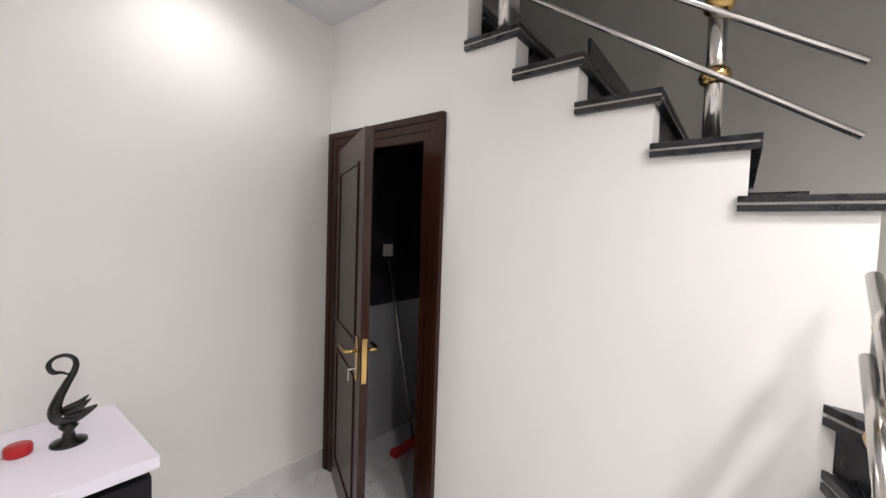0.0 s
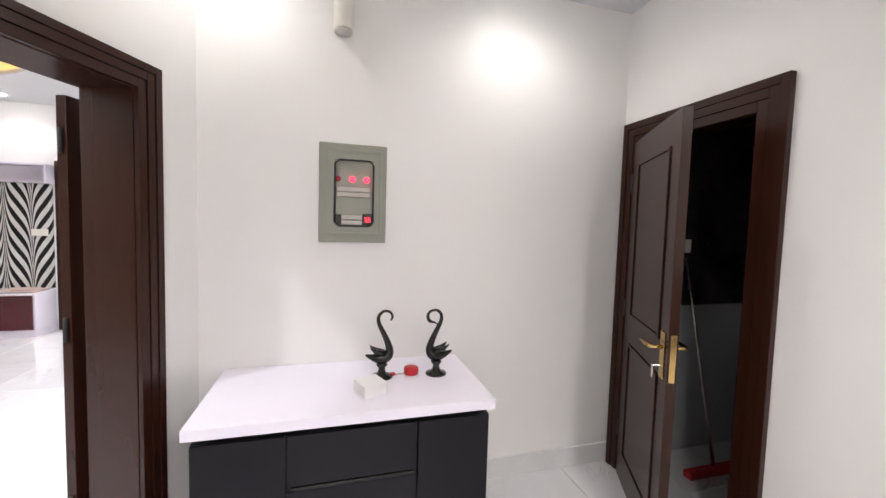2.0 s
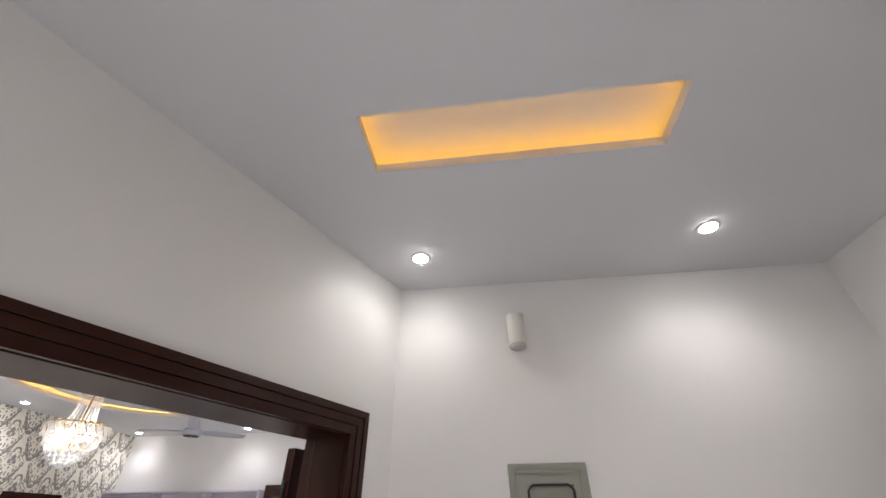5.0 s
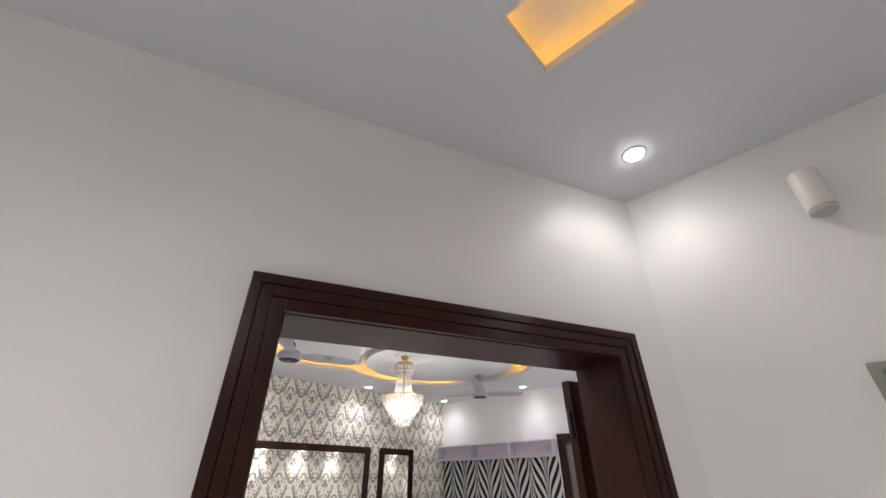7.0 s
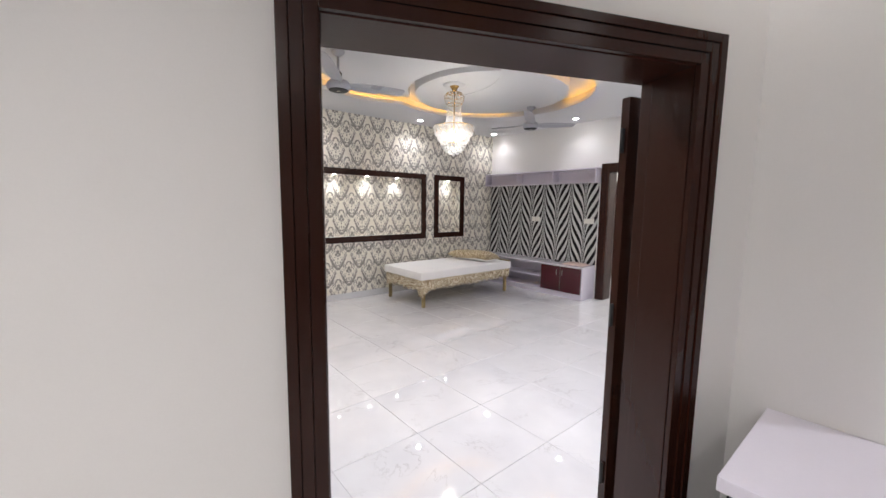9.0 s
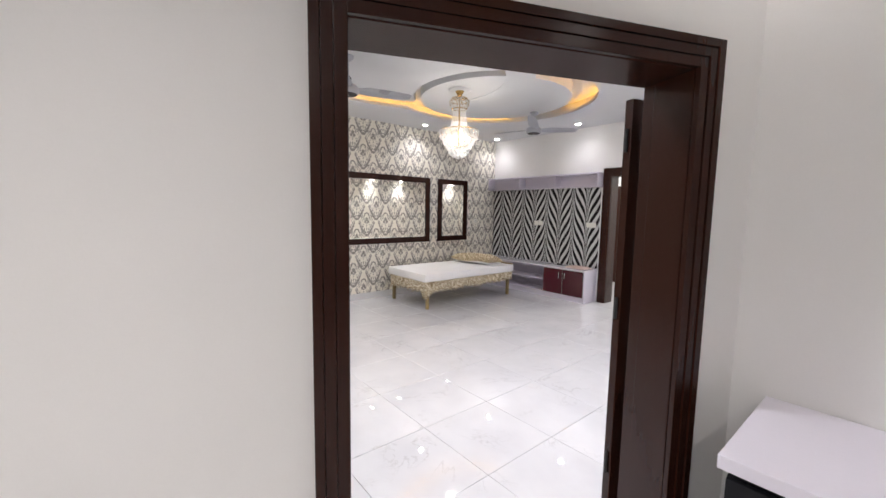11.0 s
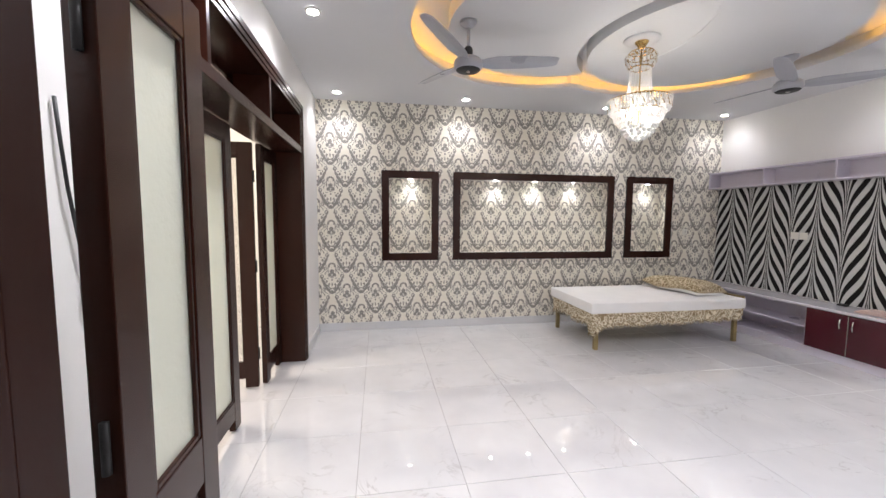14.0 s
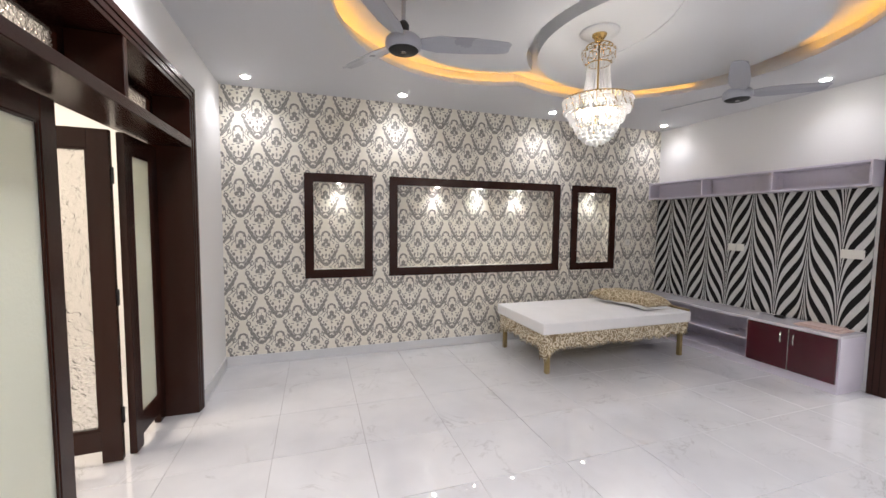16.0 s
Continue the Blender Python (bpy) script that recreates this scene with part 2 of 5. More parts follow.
def damask():
    """Half-drop damask: curled horns rising from a tip, with a basket, fleur, arch and vines in each cell."""
    mat, n, p, co = material("damask_wallpaper", (0.7, 0.69, 0.63), 0.45)
    sep = n.add("ShaderNodeSeparateXYZ")
    n.link(co, sep.inputs[0])
    wob = n.m("MULTIPLY", n.m("SUBTRACT", n.noise(co, 45, 2), 0.5), 0.012)
    W, H = 0.362, 0.542
    along = n.m("ADD", n.m("ADD", sep.outputs["Y"], sep.outputs["X"]), 6.465 - 1.33)

    def motif(du, dz):
        u = n.m("SUBTRACT", n.m("FRACT", n.m("ADD", n.m("DIVIDE", along, W), 30.5 + du)), 0.5)
        x = n.m("ABSOLUTE", n.m("MULTIPLY", u, W))
        y = n.m("SUBTRACT", n.m("MULTIPLY", n.m("FRACT", n.m("ADD", n.m("DIVIDE", n.m("SUBTRACT", sep.outputs["Z"], dz - 0.10), H), 10.0)), H), 0.10)

        def less(a, b):
            return n.m("LESS_THAN", a, b)

        def ell(cx, cy, rx, ry):
            a = n.m("DIVIDE", n.m("SUBTRACT", x, cx), rx)
            b = n.m("DIVIDE", n.m("SUBTRACT", y, cy), ry)
            return n.m("SQRT", n.m("ADD", n.m("MULTIPLY", a, a), n.m("MULTIPLY", b, b)))

        def ring(e, w):
            return less(n.m("ABSOLUTE", n.m("SUBTRACT", e, 1.0)), w)

        def both(*masks):
            out = masks[0]
            for mask in masks[1:]:
                out = n.m("MULTIPLY", out, mask)
            return out

        def between(a, b):
            return both(less(a, y), less(y, b))

        # horns: a bowed centre line that swells at the middle, with scalloped edges
        rise = n.m("DIVIDE", y, 0.240, clamp=True)
        centre = n.m("MULTIPLY", n.m("POWER", rise, 0.74), 0.142)
        swell = n.m("MULTIPLY_ADD", n.m("SINE", n.m("MULTIPLY", n.m("POWER", rise, 0.7), 3.1)), 0.0165, 0.0055)
        frill = n.m("MULTIPLY", n.m("SINE", n.m("MULTIPLY", y, 120.0)), 0.0035)
        away = n.m("ABSOLUTE", n.m("ADD", n.m("SUBTRACT", x, centre), wob))
        horn = both(less(away, n.m("ADD", swell, frill)), between(0.004, 0.236))
        # thin vine outside the horns
        vine_x = n.m("MULTIPLY_ADD", n.m("SINE", n.m("MULTIPLY", y, 55.0)), 0.010, n.m("ADD", centre, 0.044))
        vine = both(less(n.m("ABSOLUTE", n.m("SUBTRACT", x, vine_x)), 0.0050), between(-0.010, 0.100))
        # fleur above the stem: a flame with a pinched waist
        flame = n.m("MULTIPLY", n.m("SUBTRACT", 0.345, y), 0.46)
        fleur = both(less(n.m("ADD", x, wob), n.m("MULTIPLY_ADD", n.m("SINE", n.m("MULTIPLY", y, 130.0)), 0.008, flame)), between(0.228, 0.340), n.m("SUBTRACT", 1.0, less(ell(0.0, 0.248, 0.007, 0.016), 1.0)))
        # thin stems that run from the arch down to the next tip and close the lattice
        stem_x = n.m("MULTIPLY_ADD", n.m("SUBTRACT", 0.365, y), 0.42, n.m("MULTIPLY_ADD", n.m("SINE", n.m("MULTIPLY", y, 75.0)), 0.008, 0.036))
        stem = both(less(n.m("ABSOLUTE", n.m("SUBTRACT", x, stem_x)), 0.0052), between(0.255, 0.352))
        shapes = [horn, vine, fleur, stem,
                  ring(ell(0.126, 0.230, 0.018, 0.021), 0.34), ring(ell(0.100, 0.062, 0.017, 0.020), 0.24),
                  less(ell(0.0, 0.026, 0.022, 0.024), 1.0), less(ell(0.024, 0.068, 0.010, 0.014), 1.0),
                  both(ring(ell(0.0, 0.112, 0.044, 0.038), 0.16), less(y, 0.128)), less(ell(0.038, 0.128, 0.012, 0.014), 1.0), less(ell(0.0, 0.125, 0.008, 0.026), 1.0),
                  less(ell(0.0, 0.186, 0.010, 0.014), 1.0), less(ell(0.0, 0.218, 0.022, 0.006), 1.0), less(ell(0.068, 0.166, 0.013, 0.018), 1.0), less(ell(0.088, 0.196, 0.008, 0.012), 1.0), less(ell(0.052, 0.205, 0.016, 0.005), 1.0),
                  both(ring(ell(0.0, 0.362, 0.038, 0.034), 0.30), less(0.346, y)), less(ell(0.046, 0.300, 0.005, 0.028), 1.0), less(ell(0.036, 0.262, 0.010, 0.008), 1.0)]
        total = shapes[0]
        for shape in shapes[1:]:
            total = n.m("MAXIMUM", total, shape)
        return total

    ink = n.m("MAXIMUM", motif(0.0, 0.478), motif(0.5, 0.207))
    ink = n.m("MULTIPLY", ink, n.m("MULTIPLY_ADD", n.noise(co, 110, 2), 1.6, 0.12), clamp=True)
    mott = n.noise(co, 5, 3)
    ground = n.ramp(mott, [(0.3, (0.82, 0.775, 0.67)), (0.7, (0.86, 0.82, 0.725))])
    n.link(n.mix(n.m("MULTIPLY", ink, 0.92), ground, (0.175, 0.162, 0.148)), p.inputs["Base Color"])
    n.put(n.m("MULTIPLY_ADD", ink, 0.15, 0.38), p.inputs["Roughness"])
    n.link(n.bump(n.m("ADD", ink, n.m("MULTIPLY", n.noise(co, 300, 2), 0.4)), 0.15, 0.001), p.inputs["Normal"])
    return mat


DAMASK = damask()


def zebra():
    """Feather stripes, mirrored from stem to stem."""
    mat, n, p, co = material("feather_stripe_panel", (0.5, 0.5, 0.5), 0.7)
    p.inputs["Specular IOR Level"].default_value = 0.2
    sep = n.add("ShaderNodeSeparateXYZ")
    n.link(co, sep.inputs[0])
    col, period, rise = 0.272, 0.20, 0.62
    tri = n.m("PINGPONG", n.m("ADD", sep.outputs["X"], 7.03), col)
    s = n.m("SUBTRACT", n.m("MULTIPLY", tri, 2.0 / col), 1.0)
    curve = n.m("MULTIPLY", n.m("ADD", n.m("MULTIPLY", n.m("ARCSINE", n.m("MULTIPLY", s, 0.995)), 0.7), n.m("MULTIPLY", n.m("POWER", s, 7.0), 0.8)), rise / 2.0)
    ph = n.m("DIVIDE", n.m("ADD", n.m("SUBTRACT", sep.outputs["Z"], curve), n.m("MULTIPLY", n.noise(co, 3, 2), 0.03)), period)
    wave = n.m("SINE", n.m("MULTIPLY", ph, 2 * math.pi))
    ink = n.m("MULTIPLY_ADD", wave, 7.0, 0.5, clamp=True)
    weave = n.noise(co, 420, 2)
    mott = n.noise(co, 9, 3)
    pale = n.ramp(n.m("ADD", n.m("MULTIPLY", weave, 0.6), n.m("MULTIPLY", mott, 0.4)), [(0.3, (0.50, 0.50, 0.48)), (0.7, (0.70, 0.70, 0.68))])
    n.link(n.mix(ink, pale, (0.012, 0.010, 0.010)), p.inputs["Base Color"])
    n.link(n.bump(n.m("ADD", weave, ink), 0.2, 0.001), p.inputs["Normal"])
    return mat


ZEBRA = zebra()


def lace(name, a, b, scale):
    mat, n, p, co = material(name, a, 0.8)
    vor = n.add("ShaderNodeTexVoronoi", feature="F1")
    vor.inputs["Scale"].default_value = scale
    n.link(co, vor.inputs["Vector"])
    rings = n.m("SINE", n.m("MULTIPLY", vor.outputs["Distance"], 14.0))
    f = n.m("ADD", n.m("MULTIPLY", rings, 0.35), n.noise(co, scale * 3, 3))
    n.link(n.ramp(f, [(0.3, b), (0.55, tuple((x + y) / 2 for x, y in zip(a, b))), (0.75, a)]), p.inputs["Base Color"])
    n.link(n.bump(f, 0.6, 0.004), p.inputs["Normal"])
    return mat


LACE = lace("floral_lace", (0.74, 0.66, 0.50), (0.25, 0.185, 0.10), 24)
PILLOW = lace("floral_cushion_cloth", (0.70, 0.60, 0.42), (0.25, 0.18, 0.09), 24)


def frosted():
    mat, n, p, co = material("frosted_glass", (0.74, 0.755, 0.655), 0.3)
    p.inputs["Transmission Weight"].default_value, p.inputs["IOR"].default_value = 0.3, 1.3
    n.link(n.bump(n.noise(co, 55, 3), 0.5, 0.003), p.inputs["Normal"])
    return mat


FROST = frosted()


def figured():
    mat, n, p, co = material("figured_glass", (0.92, 0.90, 0.86), 0.22)
    p.inputs["Transmission Weight"].default_value, p.inputs["IOR"].default_value = 0.85, 1.2
    vor = n.add("ShaderNodeTexVoronoi", feature="F1")
    vor.inputs["Scale"].default_value = 22
    n.link(co, vor.inputs["Vector"])
    n.link(n.bump(n.m("SINE", n.m("MULTIPLY", vor.outputs["Distance"], 16.0)), 0.7, 0.005), p.inputs["Normal"])
    return mat


FIGURED = figured()

mat, n, p, co = material("crystal", (0.95, 0.95, 0.96), 0.04)
p.inputs["Transmission Weight"].default_value, p.inputs["IOR"].default_value = 0.35, 1.55
p.inputs["Specular IOR Level"].default_value = 0.9
n.link(n.bump(n.noise(co, 60, 2), 0.3, 0.003), p.inputs["Normal"])
CRYSTAL = mat
mat, n, p, co = material("opal_glass_ball", (0.93, 0.93, 0.92), 0.06)
p.inputs["Transmission Weight"].default_value = 0.15
n.link(n.bump(n.noise(co, 40, 2), 0.1, 0.002), p.inputs["Normal"])
OPAL = mat

# ---- mesh helpers ----


def box(bm, x0, y0, z0, x1, y1, z1, bevel=0.0, m=None):
    t = Matrix.LocRotScale(((x0 + x1) / 2, (y0 + y1) / 2, (z0 + z1) / 2), None, (abs(x1 - x0), abs(y1 - y0), abs(z1 - z0)))
    made = bmesh.ops.create_cube(bm, size=1.0, matrix=(m @ t) if m else t)["verts"]
    if bevel:
        edges = list({e for v in made for e in v.link_edges})
        bmesh.ops.bevel(bm, geom=edges, offset=bevel, segments=2, profile=0.6, affect="EDGES")
    return bm


def tube(bm, points, radius, sides=12, radii=None, caps=True):
    """A round bar along points, with its own radius at each of them."""
    points = [Vector(q) for q in points]
    rings, side = [], None
    for i, q in enumerate(points):
        d = (points[min(i + 1, len(points) - 1)] - points[max(i - 1, 0)]).normalized()
        if side is None:
            side = d.orthogonal().normalized()
        side = (side - d * side.dot(d)).normalized()
        up = d.cross(side)
        r = radii[i] if radii else radius
        rings.append([bm.verts.new(q + (side * math.cos(a) + up * math.sin(a)) * r) for a in (2 * math.pi * k / sides for k in range(sides))])
    for a, b in zip(rings, rings[1:]):
        for k in range(sides):
            bm.faces.new((a[k], a[(k + 1) % sides], b[(k + 1) % sides], b[k]))
    if caps:
        bm.faces.new(rings[0][::-1])
        bm.faces.new(rings[-1])
    return bm


def lathe(bm, profile, center, sides=24, m=None):
    """A turned body from (radius, z) pairs."""
    c = Vector(center)
    rings = []
    for r, z in profile:
        rings.append([bm.verts.new((m or Matrix()) @ (c + Vector((r * math.cos(a), r * math.sin(a), z)))) for a in (2 * math.pi * k / sides for k in range(sides))])
    for a, b in zip(rings, rings[1:]):
        for k in range(sides):
            bm.faces.new((a[k], a[(k + 1) % sides], b[(k + 1) % sides], b[k]))
    bm.faces.new(rings[0][::-1])
    bm.faces.new(rings[-1])
    return bm


def link_mesh(name, bm, mat, smooth=False):
    bmesh.ops.recalc_face_normals(bm, faces=bm.faces[:])
    data = bpy.data.meshes.new(name)
    bm.to_mesh(data)
    bm.free()
    if smooth:
        data.shade_smooth()
    data.materials.append(mat)
    return new(name, data)


def part(name, bm, mat, parent, label="", smooth=False):
    ob = link_mesh(name, bm, mat, smooth)
    ob.parent = parent
    ob.matrix_parent_inverse = parent.matrix_world.inverted() if parent.parent is None else (parent.parent.matrix_world @ parent.matrix_parent_inverse @ parent.matrix_basis).inverted()
    if label:
        tagged(ob, label)
    return ob


def thing(name, label, category, at=(0, 0, 0), group=""):
    ob = new(name)
    ob.empty_display_size = 0.1
    ob.matrix_world = Matrix.Translation(at)
    ob.location = at
    bpy.context.view_layer.update()
    return tagged(ob, label, category, group)


def structure(name, bm, mat, label, category, smooth=False):
    return tagged(link_mesh(name, bm, mat, smooth), label, category, kind="structure")


def B():
    return bmesh.new()


# ---- large structure ----
WX, LY, TY = -6.465, 1.165, 6.925      # wallpaper wall, folding-door wall, media wall
PY, SX = 2.785, 1.155                  # panel wall and stair wall of the hall
U = Vector((0.395, 0.919, 0)).normalized()      # along the slanting doorway wall
N = Vector((-0.919, 0.395, 0)).normalized()     # from the hall into the room
D0 = Vector((-1.845, 1.341, 0))                 # a corner of the opening on the hall side
SLANT = Matrix(((U.x, N.x, 0, D0.x), (U.y, N.y, 0, D0.y), (0, 0, 1, 0), (0, 0, 0, 1)))   # local x along the wall, y into the room
DW, DH, DT = 1.285, 2.037, 0.18       # clear width, height and wall thickness

# floor slab under the tiles
floor = structure("floor", box(B(), -6.9, -2.2, -0.12, 2.6, 10.2, -0.004), GROUT, "white marble tile floor with thin grey joints", "floor")

# wall with the niches
NZ0, NZ1 = 1.0, 1.965
NICHES = [(2.055, 2.603), (2.985, 5.105), (5.49, 6.035)]
bm = B()
box(bm, WX - 0.25, LY - 0.3, 0, WX, TY + 0.25, NZ0)
box(bm, WX - 0.25, LY - 0.3, NZ1, WX, TY + 0.25, 3.2)
edges_y = [LY - 0.3] + [v for pair in NICHES for v in pair] + [TY + 0.25]
for a, b in zip(edges_y[0::2], edges_y[1::2]):
    box(bm, WX - 0.25, a, NZ0, WX, b, NZ1)
for a, b in NICHES:
    box(bm, WX - 0.25, a, NZ0, WX - 0.13, b, NZ1)
structure("wall_west", bm, DAMASK, "cream damask wallpaper wall with three lit niches", "wall")

# media wall with a doorway
DX0, DX1 = -3.95, -3.06
bm = B()
box(bm, WX, TY, 0, DX0, TY + 0.2, 3.2)
box(bm, DX0, TY, 2.1, DX1, TY + 0.2, 3.2)
box(bm, DX1, TY, 0, -0.2, TY + 0.2, 3.2)
structure("wall_north", bm, PAINT, "plain white painted wall above the media unit", "wall")

# folding-door wall
FX0, FX1, FZ = -5.455, -2.93, 2.475
bm = B()
box(bm, WX, LY - 0.27, 0, FX0, LY, 3.2)
box(bm, FX0, LY - 0.27, FZ, FX1, LY, 3.2)
box(bm, FX1, LY - 0.27, 0, -2.15, LY, 3.2)
structure("wall_south", bm, PAINT, "white wall around the folding doors", "wall")

# slanting wall with the wide doorway
bm = B()
box(bm, -2.9, 0, 0, 0, DT, 3.2, m=SLANT)
box(bm, 0, 0, DH, DW, DT, 3.2, m=SLANT)
box(bm, DW, 0, 0, DW + 0.34, DT, 3.2, m=SLANT)
structure("wall_slant", bm, PAINT, "white painted slanting wall with a wide doorway", "wall")
structure("wall_east", box(B(), -1.24, PY + 0.15, 0, -1.05, TY, 3.2), PAINT, "plain white painted wall", "wall")

# hall walls
structure("wall_panel", box(B(), -1.24, PY, 0, 2.5, PY + 0.15, 3.2), PAINT, "white wall with the distribution board", "wall")
BY0, BY1, BH = 1.945, 2.665, 2.07
STEP_Y = [0.36, 0.655, 0.930, 1.203, 1.480, 1.740]
bm = B()
box(bm, SX, BY1, 0, SX + 0.12, PY, 3.2)
box(bm, SX, BY0, BH, SX + 0.12, BY1, 3.2)
box(bm, SX, 1.740, 0, SX + 0.12, BY0, 3.2)
for k in range(5):
    box(bm, SX, 0.372 if k == 0 else STEP_Y[k], 0, SX + 0.12, STEP_Y[k + 1], 1.669 + 0.190 * k)
structure("wall_stair", bm, PAINT, "white wall under the staircase", "wall")
structure("wall_stairwell", box(box(B(), 2.25, -2.2, 0, 2.4, PY, 5.2), SX, PY, 2.4, 2.4, PY + 0.15, 5.2), STAIRSHADE, "stairwell wall with its shade put into the paint colour", "wall")
structure("wall_back", box(B(), -3.2, -2.2, 0, 2.4, -2.05, 5.2), PAINT, "plain white painted wall", "wall")
structure("wall_upper", box(box(B(), SX - 0.14, -2.05, HALL_Z, SX, 2.05, 5.2), SX - 0.14, 2.05, 3.2, 2.4, 2.2, 5.2), PAINT, "wall edge above the stair opening", "wall")
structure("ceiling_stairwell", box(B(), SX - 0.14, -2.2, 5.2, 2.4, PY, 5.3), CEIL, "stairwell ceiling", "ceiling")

# hall ceiling with a lit rectangular slot
CX0, CX1, CY0, CY1 = -1.126, 0.0, 1.56, 1.825
bm = B()
box(bm, CX0 - 0.085, CY0 - 0.085, HALL_Z + 0.13, CX1 + 0.085, CY1 + 0.085, HALL_Z + 0.15)
for w, g, h in ((0.085, 0.02, 0.15), (0.0, 0.02, 0.045)):
    for a in ((CX0 - w - g, CY0 - w, CX0 - w, CY1 + w), (CX1 + w, CY0 - w, CX1 + w + g, CY1 + w), (CX0 - w - g, CY0 - w - g, CX1 + w + g, CY0 - w), (CX0 - w - g, CY1 + w, CX1 + w + g, CY1 + w + g)):
        box(bm, a[0], a[1], HALL_Z + 0.02, a[2], a[3], HALL_Z + h)
structure("ceiling_slot", bm, CEIL, "recess above the amber light slot", "ceiling")

# room ceiling with two joined round recesses
C1, R1, C2, R2 = Vector((-4.375, 3.42)), 1.255, Vector((-4.39, 4.66)), 1.255


def outline(grow, steps=96):
    """The outer line of the two joined circles."""
    pts = []
    a1, a2 = R1 + grow, R2 + grow
    for c, r, oc, orr in ((C1, a1, C2, a2), (C2, a2, C1, a1)):
        arc = []
        base = math.atan2(oc.y - c.y, oc.x - c.x)
        for k in range(steps + 1):
            a = base + 2 * math.pi * k / steps
            q = Vector((c.x + r * math.cos(a), c.y + r * math.sin(a)))
            if (q - oc).length >= orr:
                arc.append(q)
        pts += arc
    return pts


def slab(bm, ring, z0, z1, hole=None):
    """A plate between two heights from an outline, with an optional hole."""
    for z in (z0, z1):
        edges = []
        for loop in (ring, hole):
            if loop:
                vs = [bm.verts.new((q.x, q.y, z)) for q in loop]
                edges += [bm.edges.new((vs[i], vs[(i + 1) % len(vs)])) for i in range(len(vs))]
        bmesh.ops.triangle_fill(bm, use_beauty=True, use_dissolve=False, edges=edges)
    for loop in (ring, hole):
        if loop:
            lo = [bm.verts.new((q.x, q.y, z0)) for q in loop]
            hi = [bm.verts.new((q.x, q.y, z1)) for q in loop]
            for i in range(len(loop)):
                j = (i + 1) % len(loop)
                bm.faces.new((lo[i], lo[j], hi[j], hi[i]))
    return bm


wall_a, wall_b = D0 + U * 1.62 + N * 0.05, D0 - U * 2.9 + N * 0.05
hall_rect = [Vector(q) for q in ((-3.15, -2.06), (SX, -2.06), (SX, PY + 0.05), (-1.2, PY + 0.05), (wall_a.x, wall_a.y), (wall_b.x, wall_b.y))]
slot = [Vector(q) for q in ((CX0, CY0), (CX1, CY0), (CX1, CY1), (CX0, CY1))]
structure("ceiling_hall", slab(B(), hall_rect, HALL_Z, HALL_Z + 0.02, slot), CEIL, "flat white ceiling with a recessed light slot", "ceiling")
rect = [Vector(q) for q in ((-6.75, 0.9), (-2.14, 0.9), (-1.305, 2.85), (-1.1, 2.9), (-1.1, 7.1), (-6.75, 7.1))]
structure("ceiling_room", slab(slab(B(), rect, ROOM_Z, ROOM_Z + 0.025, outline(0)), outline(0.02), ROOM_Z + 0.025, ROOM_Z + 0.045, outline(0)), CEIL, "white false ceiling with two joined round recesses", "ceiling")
bm = slab(B(), outline(0.085), ROOM_Z + 0.15, ROOM_Z + 0.17)
lo = outline(0.085)
for i in range(len(lo)):
    q, r = lo[i], lo[(i + 1) % len(lo)]
    bm.faces.new([bm.verts.new(v) for v in ((q.x, q.y, ROOM_Z + 0.02), (r.x, r.y, ROOM_Z + 0.02), (r.x, r.y, ROOM_Z + 0.17), (q.x, q.y, ROOM_Z + 0.17))])
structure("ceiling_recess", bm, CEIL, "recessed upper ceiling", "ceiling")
PLATE_TOP = ROOM_Z + 0.148


def arc_points(c, r, a0, a1, steps=64):
    return [Vector((c.x + r * math.cos(a), c.y + r * math.sin(a))) for a in (a0 + (a1 - a0) * k / steps for k in range(steps + 1))]


# dropped plates inside the lit slot: a full disc, a crescent beside it, and a band that bridges the slot
disc_plate = arc_points(C2, 0.955, 0, 2 * math.pi, 95)[:-1]
structure("ceiling_plate_round", slab(B(), disc_plate, ROOM_Z - 0.002, PLATE_TOP), CEIL, "round dropped plaster plate over the chandelier", "ceiling")
base_angle = math.atan2(C1.y - C2.y, C1.x - C2.x)
outer = [q for q in arc_points(C1, 0.965, base_angle - math.pi, base_angle + math.pi, 120) if (q - C2).length > 1.045]
inner_arc = [q for q in arc_points(C2, 1.045, base_angle + math.pi, base_angle - math.pi, 120) if (q - C1).length < 0.965]
structure("ceiling_plate_crescent", slab(B(), outer + inner_arc, ROOM_Z + 0.024, PLATE_TOP), CEIL, "crescent dropped plaster plate round the fan", "ceiling")
band_out, band_in = arc_points(C1, 1.262, radians(22), radians(118)), arc_points(C1, 0.955, radians(118), radians(28))
structure("ceiling_band", slab(B(), band_out + band_in, ROOM_Z - 0.010, ROOM_Z - 0.0025), CEIL, "curved flat plaster band across the recess", "ceiling")
rect2 = [Vector(q) for q in ((-6.9, -2.2), (-0.9, -2.2), (-0.9, 10.2), (-6.9, 10.2))]
structure("ceiling_slab", slab(B(), rect2, 3.2, 3.3), CEIL, "structural ceiling above", "ceiling")

# ---- trims, casings and doors ----


